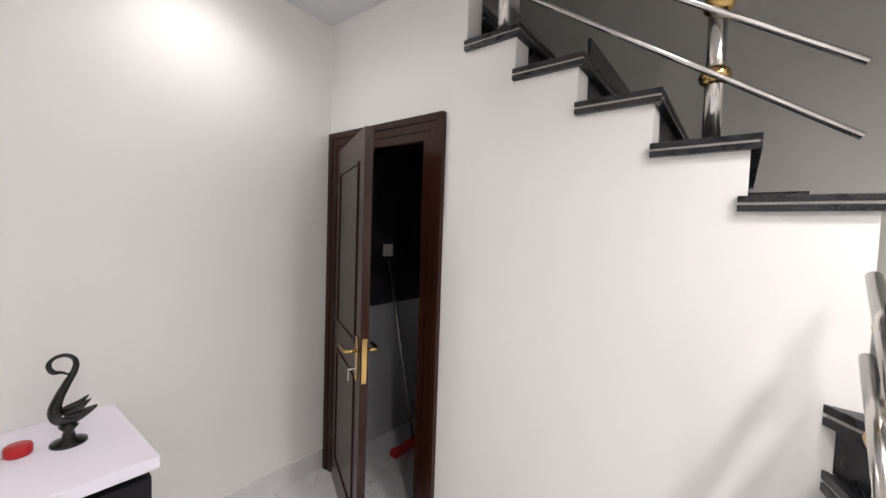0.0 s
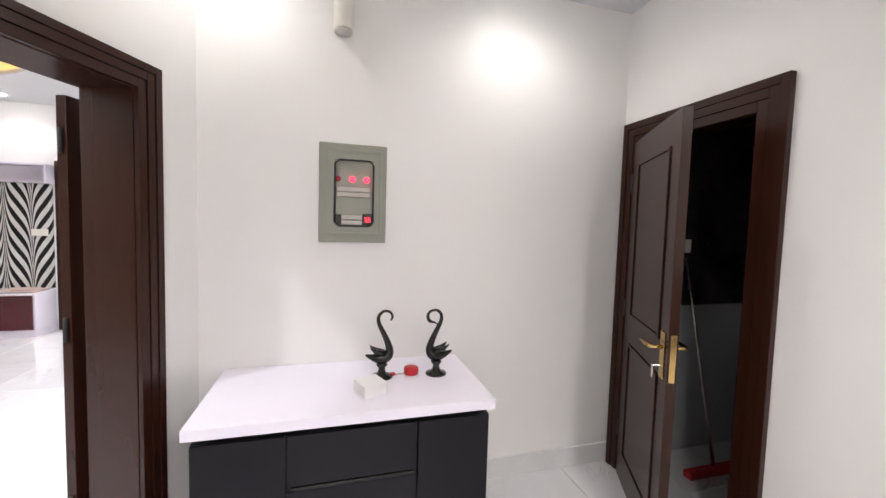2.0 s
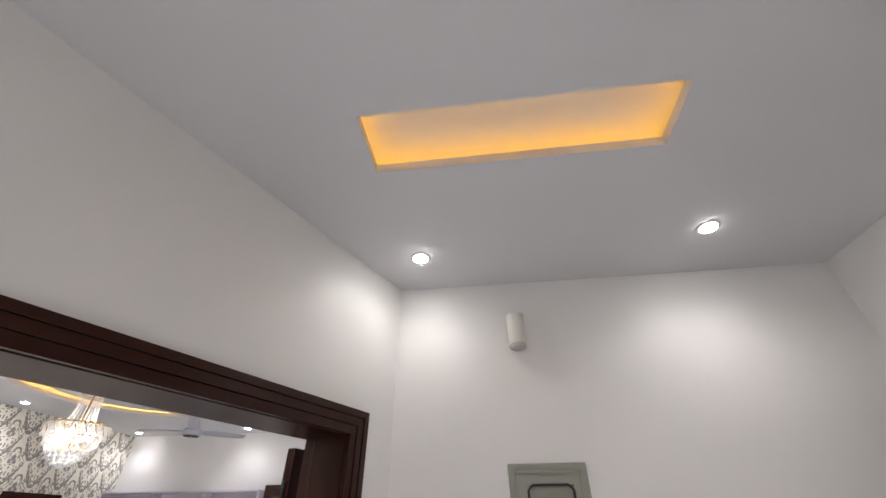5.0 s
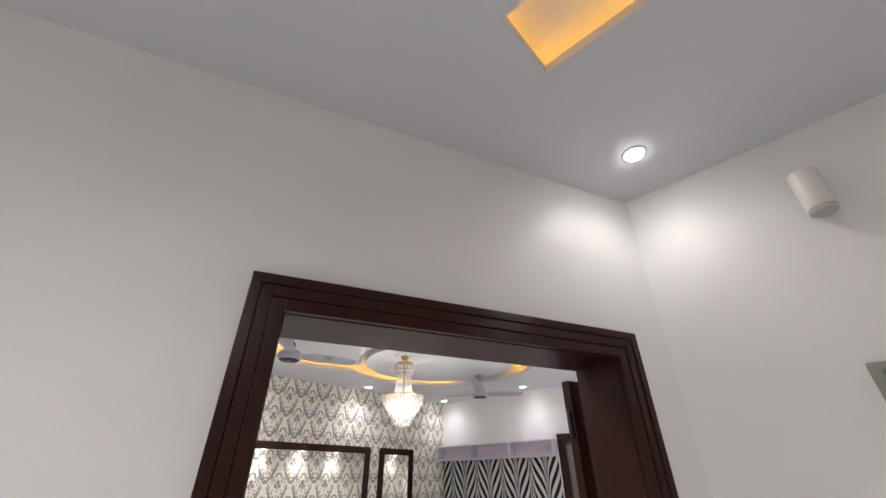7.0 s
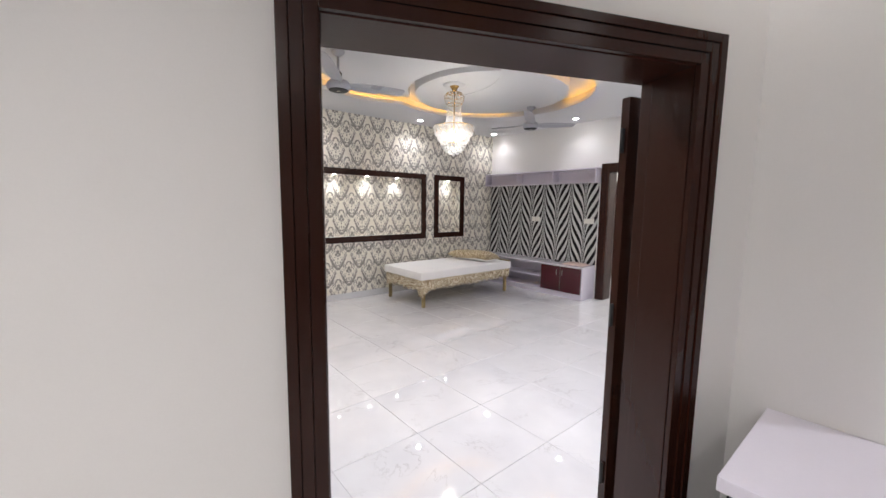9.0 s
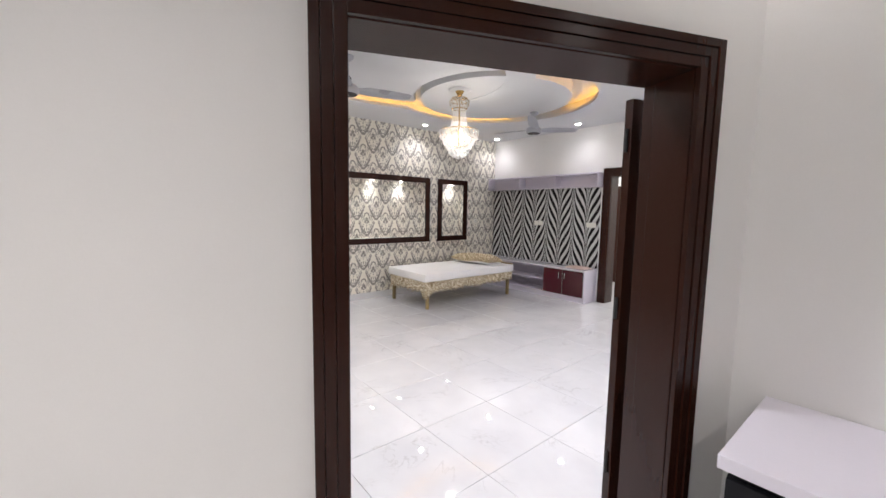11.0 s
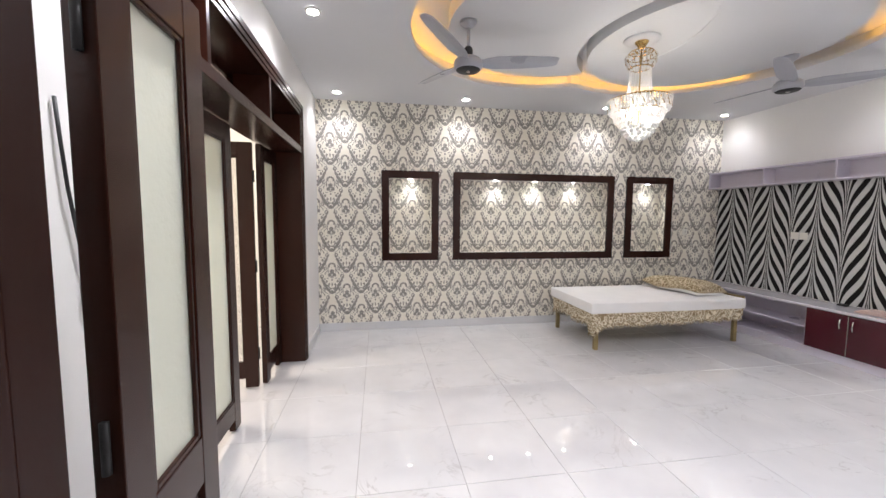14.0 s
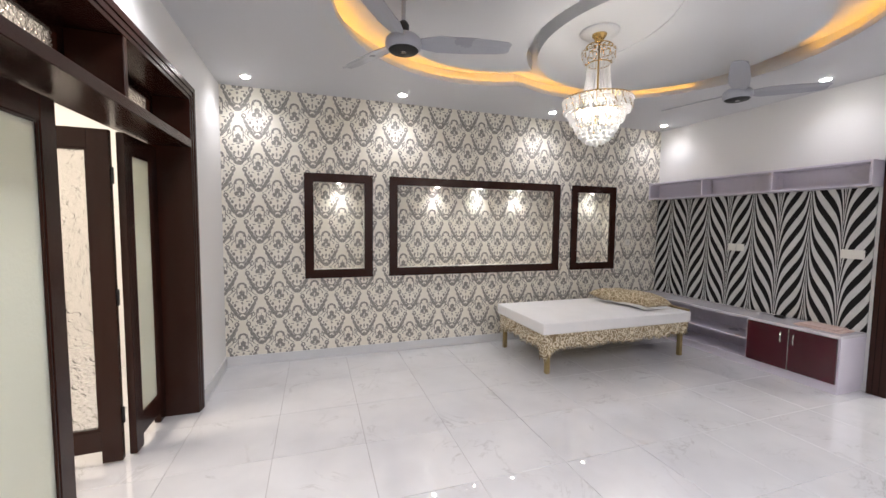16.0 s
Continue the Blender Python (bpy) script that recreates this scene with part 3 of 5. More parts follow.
def casing(name, label, m, width, height, depth, trim, proud, room_proud=0.02):
    """A deep lined opening: jambs, head and a stepped architrave on its faces; local x along, y through the wall."""
    root = thing(name, label, "door frame", m @ Vector((0, 0, 0)))
    root["kind"] = "structure"
    lining = 0.035
    for x0, x1 in ((0, lining), (width - lining, width)):
        part("jamb", box(B(), x0, 0.0005, 0, x1, depth - 0.0005, height, 0.002, m), WOOD, root)
    part("head", box(B(), lining, 0.0005, height - lining, width - lining, depth - 0.0005, height, 0.002, m), WOOD, root)
    faces = [(-proud, 0.0), (depth, depth + room_proud)]
    for y0, y1 in faces:
        out = -1 if y0 < 0 else 1
        ya, yb = (y0 - 0.002, 0.0) if out < 0 else (depth, y1 + 0.002)
        for a, b, step in ((0.0, 0.36, 0.0), (0.37, 0.70, 0.005), (0.71, 1.0, 0.010)):
            pa, pb = (ya - step, yb) if out < 0 else (ya, yb + step)
            i, o = lining - 0.003 - trim * a, lining - 0.003 - trim * b
            part("architrave", box(B(), o, pa, 0, i, pb, height - o, 0.002, m), WOOD, root)
            part("architrave", box(B(), width - i, pa, 0, width - o, pb, height - o, 0.002, m), WOOD, root)
            part("architrave", box(B(), i, pa, height - i, width - i, pb, height - o, 0.002, m), WOOD, root)
    return root


casing("door_frame_main", "dark walnut frame lining the wide doorway", SLANT, DW, DH, DT, 0.100, 0.02, 0.055)
BATH = Matrix(((0, 1, 0, SX), (-1, 0, 0, BY1), (0, 0, 1, 0), (0, 0, 0, 1)))
casing("door_frame_bath", "dark walnut frame of the bathroom door", BATH, BY1 - BY0, BH, 0.12, 0.13, 0.018)
PASS = Matrix(((1, 0, 0, DX0), (0, 1, 0, TY), (0, 0, 1, 0), (0, 0, 0, 1)))
casing("door_frame_passage", "dark walnut frame beside the media unit", PASS, DX1 - DX0, 2.1, 0.2, 0.13, 0.02)


def hinge(m, x, y, z, root):
    part("hinge", tube(B(), [m @ Vector((x, y, z)), m @ Vector((x, y, z + 0.10))], 0.008, 10), GAS, root, "dark steel hinge", True)


def glass_leaf(name, label, m, width, height, glass, low=0.78, hinges=True, stile=0.105, t=0.042):
    """A framed door leaf with one tall pane over a wooden panel; local x along the leaf, y through it."""
    root = thing(name, label, "door", m @ Vector((0, 0, 0)))
    s, z0 = stile, 0.012
    part("stile", box(B(), 0, 0, z0, s, t, height, 0.003, m), WOOD, root)
    part("stile", box(B(), width - s, 0, z0, width, t, height, 0.003, m), WOOD, root)
    part("top_rail", box(B(), s, 0.001, height - 0.115, width - s, t - 0.001, height, 0.003, m), WOOD, root)
    part("middle_rail", box(B(), s, 0.001, low - 0.13, width - s, t - 0.001, low, 0.003, m), WOOD, root)
    if low > 0.5:
        part("bottom_rail", box(B(), s, 0.001, z0, width - s, t - 0.001, 0.19, 0.003, m), WOOD, root)
        part("lower_panel", box(B(), s, 0.012, 0.19, width - s, t - 0.012, low - 0.13, 0.004, m), WOOD, root)
    pane = part("pane", box(B(), s, 0.017, low, width - s, 0.024, height - 0.115, 0, m), glass, root, "textured obscured glass pane")
    pane.visible_shadow = False
    for y0, y1 in ((0.004, 0.016), (0.025, t - 0.004)):
        for a in ((s, low, s + 0.014, height - 0.115), (width - s - 0.014, low, width - s, height - 0.115), (s + 0.014, low, width - s - 0.014, low + 0.014), (s + 0.014, height - 0.129, width - s - 0.014, height - 0.115)):
            part("bead", box(B(), a[0], y0, a[1], a[2], y1, a[3], 0.003, m), WOOD, root)
    if hinges:
        for z in (0.25, 1.0, 1.75):
            hinge(m, -0.006, t / 2, z, root)
    return root


def frame_at(origin, direction):
    d = Vector((direction[0], direction[1], 0)).normalized()
    return Matrix(((d.x, -d.y, 0, origin[0]), (d.y, d.x, 0, origin[1]), (0, 0, 1, 0), (0, 0, 0, 1)))


hr = SLANT @ Vector((DW - 0.045, DT + 0.100, 0))
glass_leaf("main_door", "open dark walnut door with a frosted pane", frame_at((-2.196, 1.449), (-1.0, -0.012)), 0.415, 2.025, FROST, 0.88, True, 0.095, 0.052)
glass_leaf("main_door", "dark walnut door with a frosted pane folded back to the wall", frame_at((hr.x, hr.y), (0.31, 0.95)), 0.6, 1.975, FROST)

# folding doors in their deep transom frame
fold = thing("folding_door_frame", "deep dark walnut frame with a transom over folding doors", "door frame", (FX0, LY, 0))
fold["kind"] = "structure"
FB = LY - 0.27
part("jamb", box(B(), FX0, FB, 0, FX0 + 0.03, LY + 0.012, FZ, 0.003), WOOD, fold)
part("jamb", box(B(), FX1 - 0.03, FB, 0, FX1, LY + 0.012, FZ, 0.003), WOOD, fold)
part("head", box(B(), FX0 + 0.03, FB, FZ - 0.03, FX1 - 0.03, LY + 0.012, FZ, 0.003), WOOD, fold)
part("transom_shelf", box(B(), FX0 + 0.03, FB, 2.085, FX1 - 0.03, LY + 0.016, 2.145, 0.004), WOOD, fold)
for x in (-4.40, -3.39):
    part("mullion", box(B(), x, FB, 2.145, x + 0.035, LY + 0.010, FZ - 0.03, 0.003), WOOD, fold)
for x0, x1 in ((FX0 + 0.03, -4.40), (-4.365, -3.39), (-3.355, FX1 - 0.03)):
    pane = part("transom_pane", box(B(), x0 + 0.06, FB + 0.02, 2.20, x1 - 0.06, FB + 0.028, FZ - 0.08), FIGURED, fold, "figured glass pane")
    pane.visible_shadow = False
    for a in ((x0, 2.145, x1, 2.20), (x0, FZ - 0.08, x1, FZ - 0.03), (x0, 2.20, x0 + 0.06, FZ - 0.08), (x1 - 0.06, 2.20, x1, FZ - 0.08)):
        part("sash", box(B(), a[0], FB + 0.008, a[1], a[2], FB + 0.045, a[3], 0.003), WOOD, fold)
for a, b, step in ((0, 0.035, 0.0), (0.036, 0.075, 0.006)):
    part("architrave", box(B(), FX0 - b, LY, 0, FX0 - a, LY + 0.018 + step, FZ + b, 0.002), WOOD, fold)
    part("architrave", box(B(), FX1 + a, LY, 0, FX1 + b, LY + 0.018 + step, FZ + b, 0.002), WOOD, fold)
    part("architrave", box(B(), FX0 - a, LY, FZ + a, FX1 + a, LY + 0.018 + step, FZ + b, 0.002), WOOD, fold)
LW = 0.515
for x, ang, hinged in ((-5.42, (1, 0), True), (-4.885, (0.06, -1), True), (-3.63, (-1, 0), False), (-3.02, (-1, 0), False)):
    y = FB + 0.015 if ang[1] == 0 and ang[0] > 0 else (FB + 0.057 if ang[1] == 0 else FB + 0.0)
    glass_leaf("folding_door", "dark walnut folding door leaf with figured glass", frame_at((x, y), ang), 0.61 if ang[0] < 0 else LW, 2.07, FIGURED if ang[1] else FROST, 0.22, hinged)

# bathroom door leaf
bd = frame_at((SX - 0.028, BY1 - 0.03), (-0.33, -0.64))
leaf = thing("bathroom_door", "half-open dark walnut panel door with brass handle", "door", bd @ Vector((0, 0, 0)))
part("leaf", box(B(), 0, -0.02, 0.012, 0.70, 0.02, 2.04, 0.003, bd), WOOD, leaf)
for side in (-1, 1):
    for z0, z1 in ((0.18, 0.86), (1.02, 1.90)):
        ya, yb = (0.0205, 0.027) if side > 0 else (-0.027, -0.0205)
        for a in ((0.11, z0, 0.125, z1), (0.575, z0, 0.59, z1), (0.125, z0, 0.575, z0 + 0.015), (0.125, z1 - 0.015, 0.575, z1)):
            part("moulding", box(B(), a[0], ya, a[1], a[2], yb, a[3], 0.003, bd), WOOD, leaf)
    yp = 0.020 if side > 0 else -0.020
    part("lock_plate", box(B(), 0.62, yp, 0.86, 0.665, yp + side * 0.006, 1.07, 0.002, bd), BRASS, leaf, "polished brass lock plate")
    part("handle", tube(B(), [bd @ Vector(q) for q in ((0.643, yp, 1.0), (0.643, yp + side * 0.055, 1.0), (0.60, yp + side * 0.06, 1.0), (0.53, yp + side * 0.057, 0.998))], 0.009, 10), BRASS, leaf, "brass lever handle", True)
part("strike", box(B(), 0.699, -0.012, 0.86, 0.704, 0.012, 1.07, 0.001, bd), BRASS, leaf, "brass lock edge")
part("key", box(tube(B(), [bd @ Vector((0.643, -0.026, 0.915)), bd @ Vector((0.643, -0.06, 0.915))], 0.004, 8), 0.632, -0.062, 0.86, 0.654, -0.058, 0.92, 0.002, bd), STEEL, leaf, "steel key hanging in the lock")
for z in (0.25, 1.0, 1.75):
    hinge(bd, -0.006, -0.02, z, leaf)

# skirtings
bm = B()
box(bm, -1.22, PY - 0.012, 0, SX, PY, 0.125, 0.002)
box(bm, SX - 0.012, 0.40, 0, SX, BY0 - 0.13, 0.125, 0.002)
structure("baseboard", bm, SKIRT, "pale grey tile skirting", "baseboard")
structure("baseboard_room", box(box(box(B(), WX, LY + 0.012, 0, WX + 0.012, TY - 0.4, 0.10, 0.002), WX, LY, 0, FX0 - 0.09, LY + 0.012, 0.10, 0.002), DX1 + 0.14, TY - 0.012, 0, -1.3, TY, 0.10, 0.002), SKIRT, "pale grey tile skirting", "baseboard")
structure("baseboard_slant", box(box(B(), -2.8, -0.012, 0, -0.14, 0, 0.105, 0.002, SLANT), DW + 0.14, -0.012, 0, DW + 0.30, 0, 0.105, 0.002, SLANT), SKIRT, "pale grey tile skirting", "baseboard")

# niche frames
for a, b in NICHES:
    root = thing("wall_niche", "dark walnut frame round a lit wall niche", "wall niche", (WX, (a + b) / 2, NZ0), "niche frames")
    w = 0.095
    part("side", box(B(), WX, a - w, NZ0 - w, WX + 0.03, a, NZ1 + w, 0.003), WOOD, root)
    part("side", box(B(), WX, b, NZ0 - w, WX + 0.03, b + w, NZ1 + w, 0.003), WOOD, root)
    part("top", box(B(), WX, a, NZ1, WX + 0.0295, b, NZ1 + w, 0.003), WOOD, root)
    part("bottom", box(B(), WX, a, NZ0 - w, WX + 0.0295, b, NZ0, 0.003), WOOD, root)
    count = 3 if b - a > 1 else 1
    for k in range(count):
        y = a + (b - a) * (k + 0.5) / count if count == 1 else a + (b - a) * (0.235 + 0.265 * k)
        lamp = thing("niche_lamp", "small white spotlight in the niche top", "spotlight", (WX - 0.035, y, NZ1), "niche lamps")
        part("lens", lathe(B(), [(0.022, -0.006), (0.022, 0.0)], (WX - 0.035, y, NZ1), 16), GLOW, lamp)
        part("rim", lathe(B(), [(0.034, -0.004), (0.036, -0.001), (0.036, 0.0)], (WX - 0.035, y, NZ1), 20), CREAM, lamp)
        spot(WX - 0.03, y, NZ1 - 0.012, 7, (1.0, 0.98, 0.96), 112, 0.9, 0.012)

# downlights, and the same fittings for the unseen fill lamps
for x, y, z in [(x, y, HALL_Z) for x, y in HALL_SPOTS] + [(x, y, ROOM_Z) for x, y in ROOM_SPOTS]:
    lamp = thing("downlight", "round white recessed ceiling downlight, lit, seen or added as fill", "downlight", (x, y, z), "ceiling downlights")
    part("rim", lathe(B(), [(0.040, -0.006), (0.050, -0.004), (0.052, 0.0)], (x, y, z), 24), CREAM, lamp, smooth=True)
    part("lens", lathe(B(), [(0.038, -0.010), (0.038, -0.0062)], (x, y, z), 24), GLOW, lamp)

# amber strips
ring = [Vector((q.x, q.y, ROOM_Z + 0.05)) for q in outline(0.05)]
gap = [i for i, q in enumerate(ring) if 80 < math.degrees(math.atan2(q.y - C2.y, q.x - C2.x)) % 360 < 118 and q.y > 4.7]
ring = ring[gap[-1] + 1:] + ring[:gap[0]]
tagged(link_mesh("light_strip", tube(B(), ring, 0.006, 6), AMBERGLOW), "amber light strip hidden in the ceiling recess", "light strip")
sl = [(CX0 - 0.05, CY0 - 0.05), (CX1 + 0.05, CY0 - 0.05), (CX1 + 0.05, CY1 + 0.05), (CX0 - 0.05, CY1 + 0.05), (CX0 - 0.05, CY0 - 0.04)]
tagged(link_mesh("light_strip", tube(B(), [(x, y, HALL_Z + 0.05) for x, y in sl], 0.006, 6), AMBERSLOT), "amber light strip hidden in the hall ceiling slot", "light strip")

# ---- staircase ----
stairs = thing("staircase", "black granite staircase with steel and brass railing", "staircase", (SX, 0.4, 0))
for k in range(9):
    z = 1.717 + 0.190 * k
    ya, yb = (0.36, 0.68) if k == 0 else ((STEP_Y[k] if k < 5 else 1.474 + 0.277 * (k - 4)) - 0.028, (STEP_Y[k + 1] if k < 5 else 1.752 + 0.277 * (k - 4)) + 0.004)
    xa = SX - 0.022 if k < 5 else SX + 0.122
    part("tread", box(B(), xa, ya, z - 0.020, 2.25, yb, z, 0.003), GRANITE, stairs)
    part("strip", box(B(), xa + 0.006, ya + 0.006, z - 0.028, 2.25, yb - 0.003, z - 0.020), GREYLIGHT, stairs, "pale inset line")
    part("under_tread", box(B(), xa, ya, z - 0.048, 2.25, yb, z - 0.028, 0.003), GRANITE, stairs)
    if k:
        part("riser", box(B(), xa + 0.027, ya + 0.03, z - 0.19, 2.24, ya + 0.05, z - 0.048), GRANITE, stairs)
    part("side_skirting", box(B(), 2.235, ya + 0.05, z, 2.25, yb + 0.05, z + 0.12), GRANITE, stairs)
# winding lower steps round the wall end

dirs = [(1.0, -0.35), (0.55, -0.85), (-0.1, -1.0), (-0.79, -0.61), (-0.95, -0.3), (-1.0, 0.0)]
for k in range(5):
    z = 1.50 - 0.19 * k
    piv = Vector((SX - 0.004, 0.31 if k < 2 else 0.425, 0))
    d0, d1 = Vector((*dirs[k], 0)).normalized(), Vector((*dirs[k + 1], 0)).normalized()
    for name, z0, z1, grow, mt in (("tread", z - 0.024, z, 0.02, GRANITE), ("strip", z - 0.036, z - 0.024, 0.014, GREYLIGHT), ("under_tread", z - 0.06, z - 0.036, 0.02, GRANITE), ("riser", max(0.0, z - 0.19), z - 0.06, 0.0, GRANITE)):
        side = Vector((-d1.y, d1.x, 0)) * -1
        a = piv + side * grow + d1 * -grow
        pts = [a, piv + d1 * 0.95 + side * grow, piv + d0 * 0.95, piv + d0 * 0.02]
        bm = slab(B(), [Vector((q.x, q.y)) for q in pts], z0, z1)
        part("winder_" + name if name == "tread" else name, bm, mt, stairs)


def post(x, y, z, h):
    part("post", tube(B(), [(x, y, z), (x, y, z + h)], 0.028, 16), STEEL, stairs, "polished steel post", True)
    for k in (0.23, 0.47):
        part("ball", lathe(B(), [(0.02, -0.036), (0.042, -0.02), (0.049, 0), (0.042, 0.02), (0.02, 0.036)], (x, y, z + k), 16), BRASS, stairs, "brass ball on the post", True)


post(1.25, 0.765, 1.907, 0.62)
post(1.25, 1.60, 2.477, 0.62)
for z in (1.88, 2.085):
    a, b = Vector((1.20, 0.41, z)), Vector((1.20, 2.6, z + 2.19 * 0.70))
    part("rail", tube(B(), [a, b], 0.011, 10), STEEL, stairs, "steel rail", True)
post(0.84, 0.385, 0.93, 0.62)
for z in (1.30, 1.50):
    part("rail", tube(B(), [(1.0, 0.405, z), (0.5, 0.456, z - 0.192)], 0.016, 12), STEEL, stairs, "steel rail", True)

# ---- bathroom behind the door ----
structure("wall_bath_tile", box(box(box(B(), SX + 0.125, PY - 0.02, 0, 2.55, PY - 0.004, 1.02), 2.235, 1.2, 0, 2.25, PY - 0.02, 1.02), SX + 0.125, 1.2, 0, 2.25, 1.215, 1.02), BATHTILE, "pale tiles in the dark bathroom", "wall")
structure("wall_bath_dark", box(box(box(B(), SX + 0.125, PY - 0.018, 1.02, 2.55, PY - 0.002, 2.4), 2.237, 1.2, 1.02, 2.25, PY - 0.02, 2.4), SX + 0.125, 1.2, 1.02, 2.25, 1.213, 2.4), BATHDARK, "dark patterned bathroom tiles", "wall")
structure("ceiling_bath", box(B(), SX + 0.125, 1.2, 2.07, 2.25, 2.05, 2.085), CEIL, "bathroom ceiling", "ceiling")
basin = thing("wash_basin", "white ceramic wash basin in the dark bathroom", "basin", (2.0, 2.1, 0.8))
part("bowl", lathe(B(), [(0.08, -0.16), (0.17, -0.08), (0.225, -0.005), (0.23, 0.0), (0.20, 0.0), (0.15, -0.07), (0.06, -0.12)], (2.0, 2.05, 0.84), 28), BATHWHITE, basin, smooth=True)
part("pedestal", lathe(B(), [(0.11, 0.0), (0.08, 0.1), (0.075, 0.72)], (2.08, 2.05, 0), 20), BATHWHITE, basin, smooth=True)
mop = thing("floor_wiper", "floor wiper with a red head leaning on the bathroom wall", "floor wiper", (1.75, 2.6, 0))
part("pole", tube(B(), [(1.72, 2.50, 0.05), (1.66, 2.74, 1.35)], 0.011, 10), STEEL, mop, smooth=True)
part("head", box(B(), 1.50, 2.46, 0.005, 1.95, 2.52, 0.05, 0.008), RED, mop, "red plastic wiper head")
tagged(link_mesh("switch_plate", box(B(), 1.62, PY - 0.034, 1.38, 1.71, PY - 0.022, 1.47, 0.003), CREAM), "white switch plate on the dark bathroom tiles", "switch")

# ---- hall cabinet and its things ----
cab = thing("hall_cabinet", "charcoal sideboard with a thick white top", "cabinet", (-0.52, 2.5, 0))
part("top", box(B(), -1.11, 2.192, 0.738, 0.068, PY - 0.003, 0.781, 0.004), WHITETOP, cab, "thick white laminate top")
part("carcass", box(B(), -1.095, 2.245, 0.06, 0.055, PY - 0.02, 0.70, 0.003), CHARCOAL, cab)
part("neck", box(B(), -1.06, 2.27, 0.70, 0.02, PY - 0.03, 0.738), BLACK, cab)
part("plinth", box(B(), -1.06, 2.28, 0.0, 0.02, PY - 0.03, 0.06), BLACK, cab)
for x0, x1 in ((-1.095, -0.772), (-0.262, 0.055)):
    part("door", box(B(), x0 + 0.002, 2.227, 0.065, x1 - 0.002, 2.245, 0.70, 0.003), CHARCOAL, cab)
for z0, z1 in ((0.50, 0.70), (0.285, 0.478), (0.065, 0.263)):
    d = part("drawer", box(B(), -0.768, 2.227, z0, -0.266, 2.245, z1, 0.003), CHARCOAL, cab)
    part("grip", box(B(), -0.755, 2.224, z0 - 0.018, -0.275, 2.240, z0 - 0.004, 0.003), BLACK, d, "black recessed grip rail")


def swan(x, y, flip):
    """A slender bird figurine on a round foot."""
    z, f = 0.781, -1 if flip else 1
    bm = lathe(B(), [(0.052, 0.0), (0.050, 0.008), (0.020, 0.020), (0.015, 0.045), (0.028, 0.062), (0.012, 0.075)], (x, y, z), 20)
    body = [(-0.078, 0.112), (-0.05, 0.100), (-0.015, 0.092), (0.02, 0.098), (0.035, 0.125), (0.026, 0.165), (0.004, 0.215), (-0.018, 0.262), (-0.018, 0.297), (0.006, 0.318), (0.036, 0.312), (0.046, 0.288), (0.034, 0.270)]
    radii = [0.003, 0.014, 0.026, 0.027, 0.020, 0.0155, 0.0125, 0.010, 0.008, 0.0065, 0.006, 0.006, 0.004]
    if flip:  # this one's beak turns back to its neck
        body[-2:] = [(0.049, 0.290), (0.038, 0.264), (0.016, 0.258), (-0.008, 0.242)]
        radii[-2:] = [0.008, 0.0085, 0.005, 0.002]
    pts, rr = [], []
    for i in range(len(body) - 1):
        for k in range(4):
            t = k / 4
            p0, p1, p2, p3 = (Vector(body[max(0, min(len(body) - 1, i + j))]) for j in (-1, 0, 1, 2))
            q = 0.5 * ((2 * p1) + (p2 - p0) * t + (2 * p0 - 5 * p1 + 4 * p2 - p3) * t * t + (3 * p1 - p0 - 3 * p2 + p3) * t ** 3)
            pts.append((x + f * q.x, y, z + q.y))
            rr.append(radii[i] * (1 - t) + radii[i + 1] * t)
    tube(bm, pts, 0.01, 12, rr)
    for dy in (-0.016, 0.016):
        tube(bm, [(x + f * 0.01, y + dy * 0.6, z + 0.115), (x - f * 0.03, y + dy, z + 0.128), (x - f * 0.058, y + dy * 1.4, z + 0.150)], 0.01, 10, [0.016, 0.013, 0.002])
    ob = link_mesh("swan_figurine", bm, BLACK, True)
    return tagged(ob, "glossy black slender bird figurine on the white top", "figurine", "bird figurines")


swan(-0.378, 2.53, False)
swan(-0.112, 2.52, True)
NB = Matrix.Translation((-0.447, 2.372, 0)) @ Matrix.Rotation(radians(21), 4, "Z")
block = thing("note_block", "small white cube of note paper on the white top", "note block", (-0.447, 2.372, 0.781))
part("paper_stack", box(B(), -0.052, -0.055, 0.781, 0.052, 0.055, 0.830, 0.002, NB), MATTRESS, block)
part("top_sheet", box(B(), -0.053, -0.056, 0.8305, 0.053, 0.056, 0.8330, 0.0008, NB), MATTRESS, block)
tape = thing("measuring_tape", "small red plastic tape on the white top", "tape", (-0.232, 2.545, 0.781))
part("case", lathe(B(), [(0.034, 0.0), (0.036, 0.006), (0.036, 0.028), (0.033, 0.033)], (-0.232, 2.545, 0.781), 20), RED, tape, smooth=True)
part("tongue", box(B(), -0.315, 2.535, 0.782, -0.26, 2.548, 0.788, 0.002), STEEL, tape)
part("tip", box(B(), -0.335, 2.53, 0.781, -0.312, 2.552, 0.794, 0.004), RED, tape)

# distribution board
X0, X1, Z0, Z1 = -0.682, -0.342, 1.412, 1.915
db = thing("distribution_board", "grey-green metal distribution board with red indicators", "distribution board", (-0.512, PY, Z0))
part("back_box", box(B(), X0, PY - 0.018, Z0, X1, PY, Z1, 0.006), GREY, db)
bm = B()
fx0, fx1, fz0, fz1 = X0 + 0.028, X1 - 0.028, Z0 + 0.04, Z1 - 0.03
wx0, wx1, wz0, wz1 = X0 + 0.078, X1 - 0.07, Z0 + 0.085, Z1 - 0.085
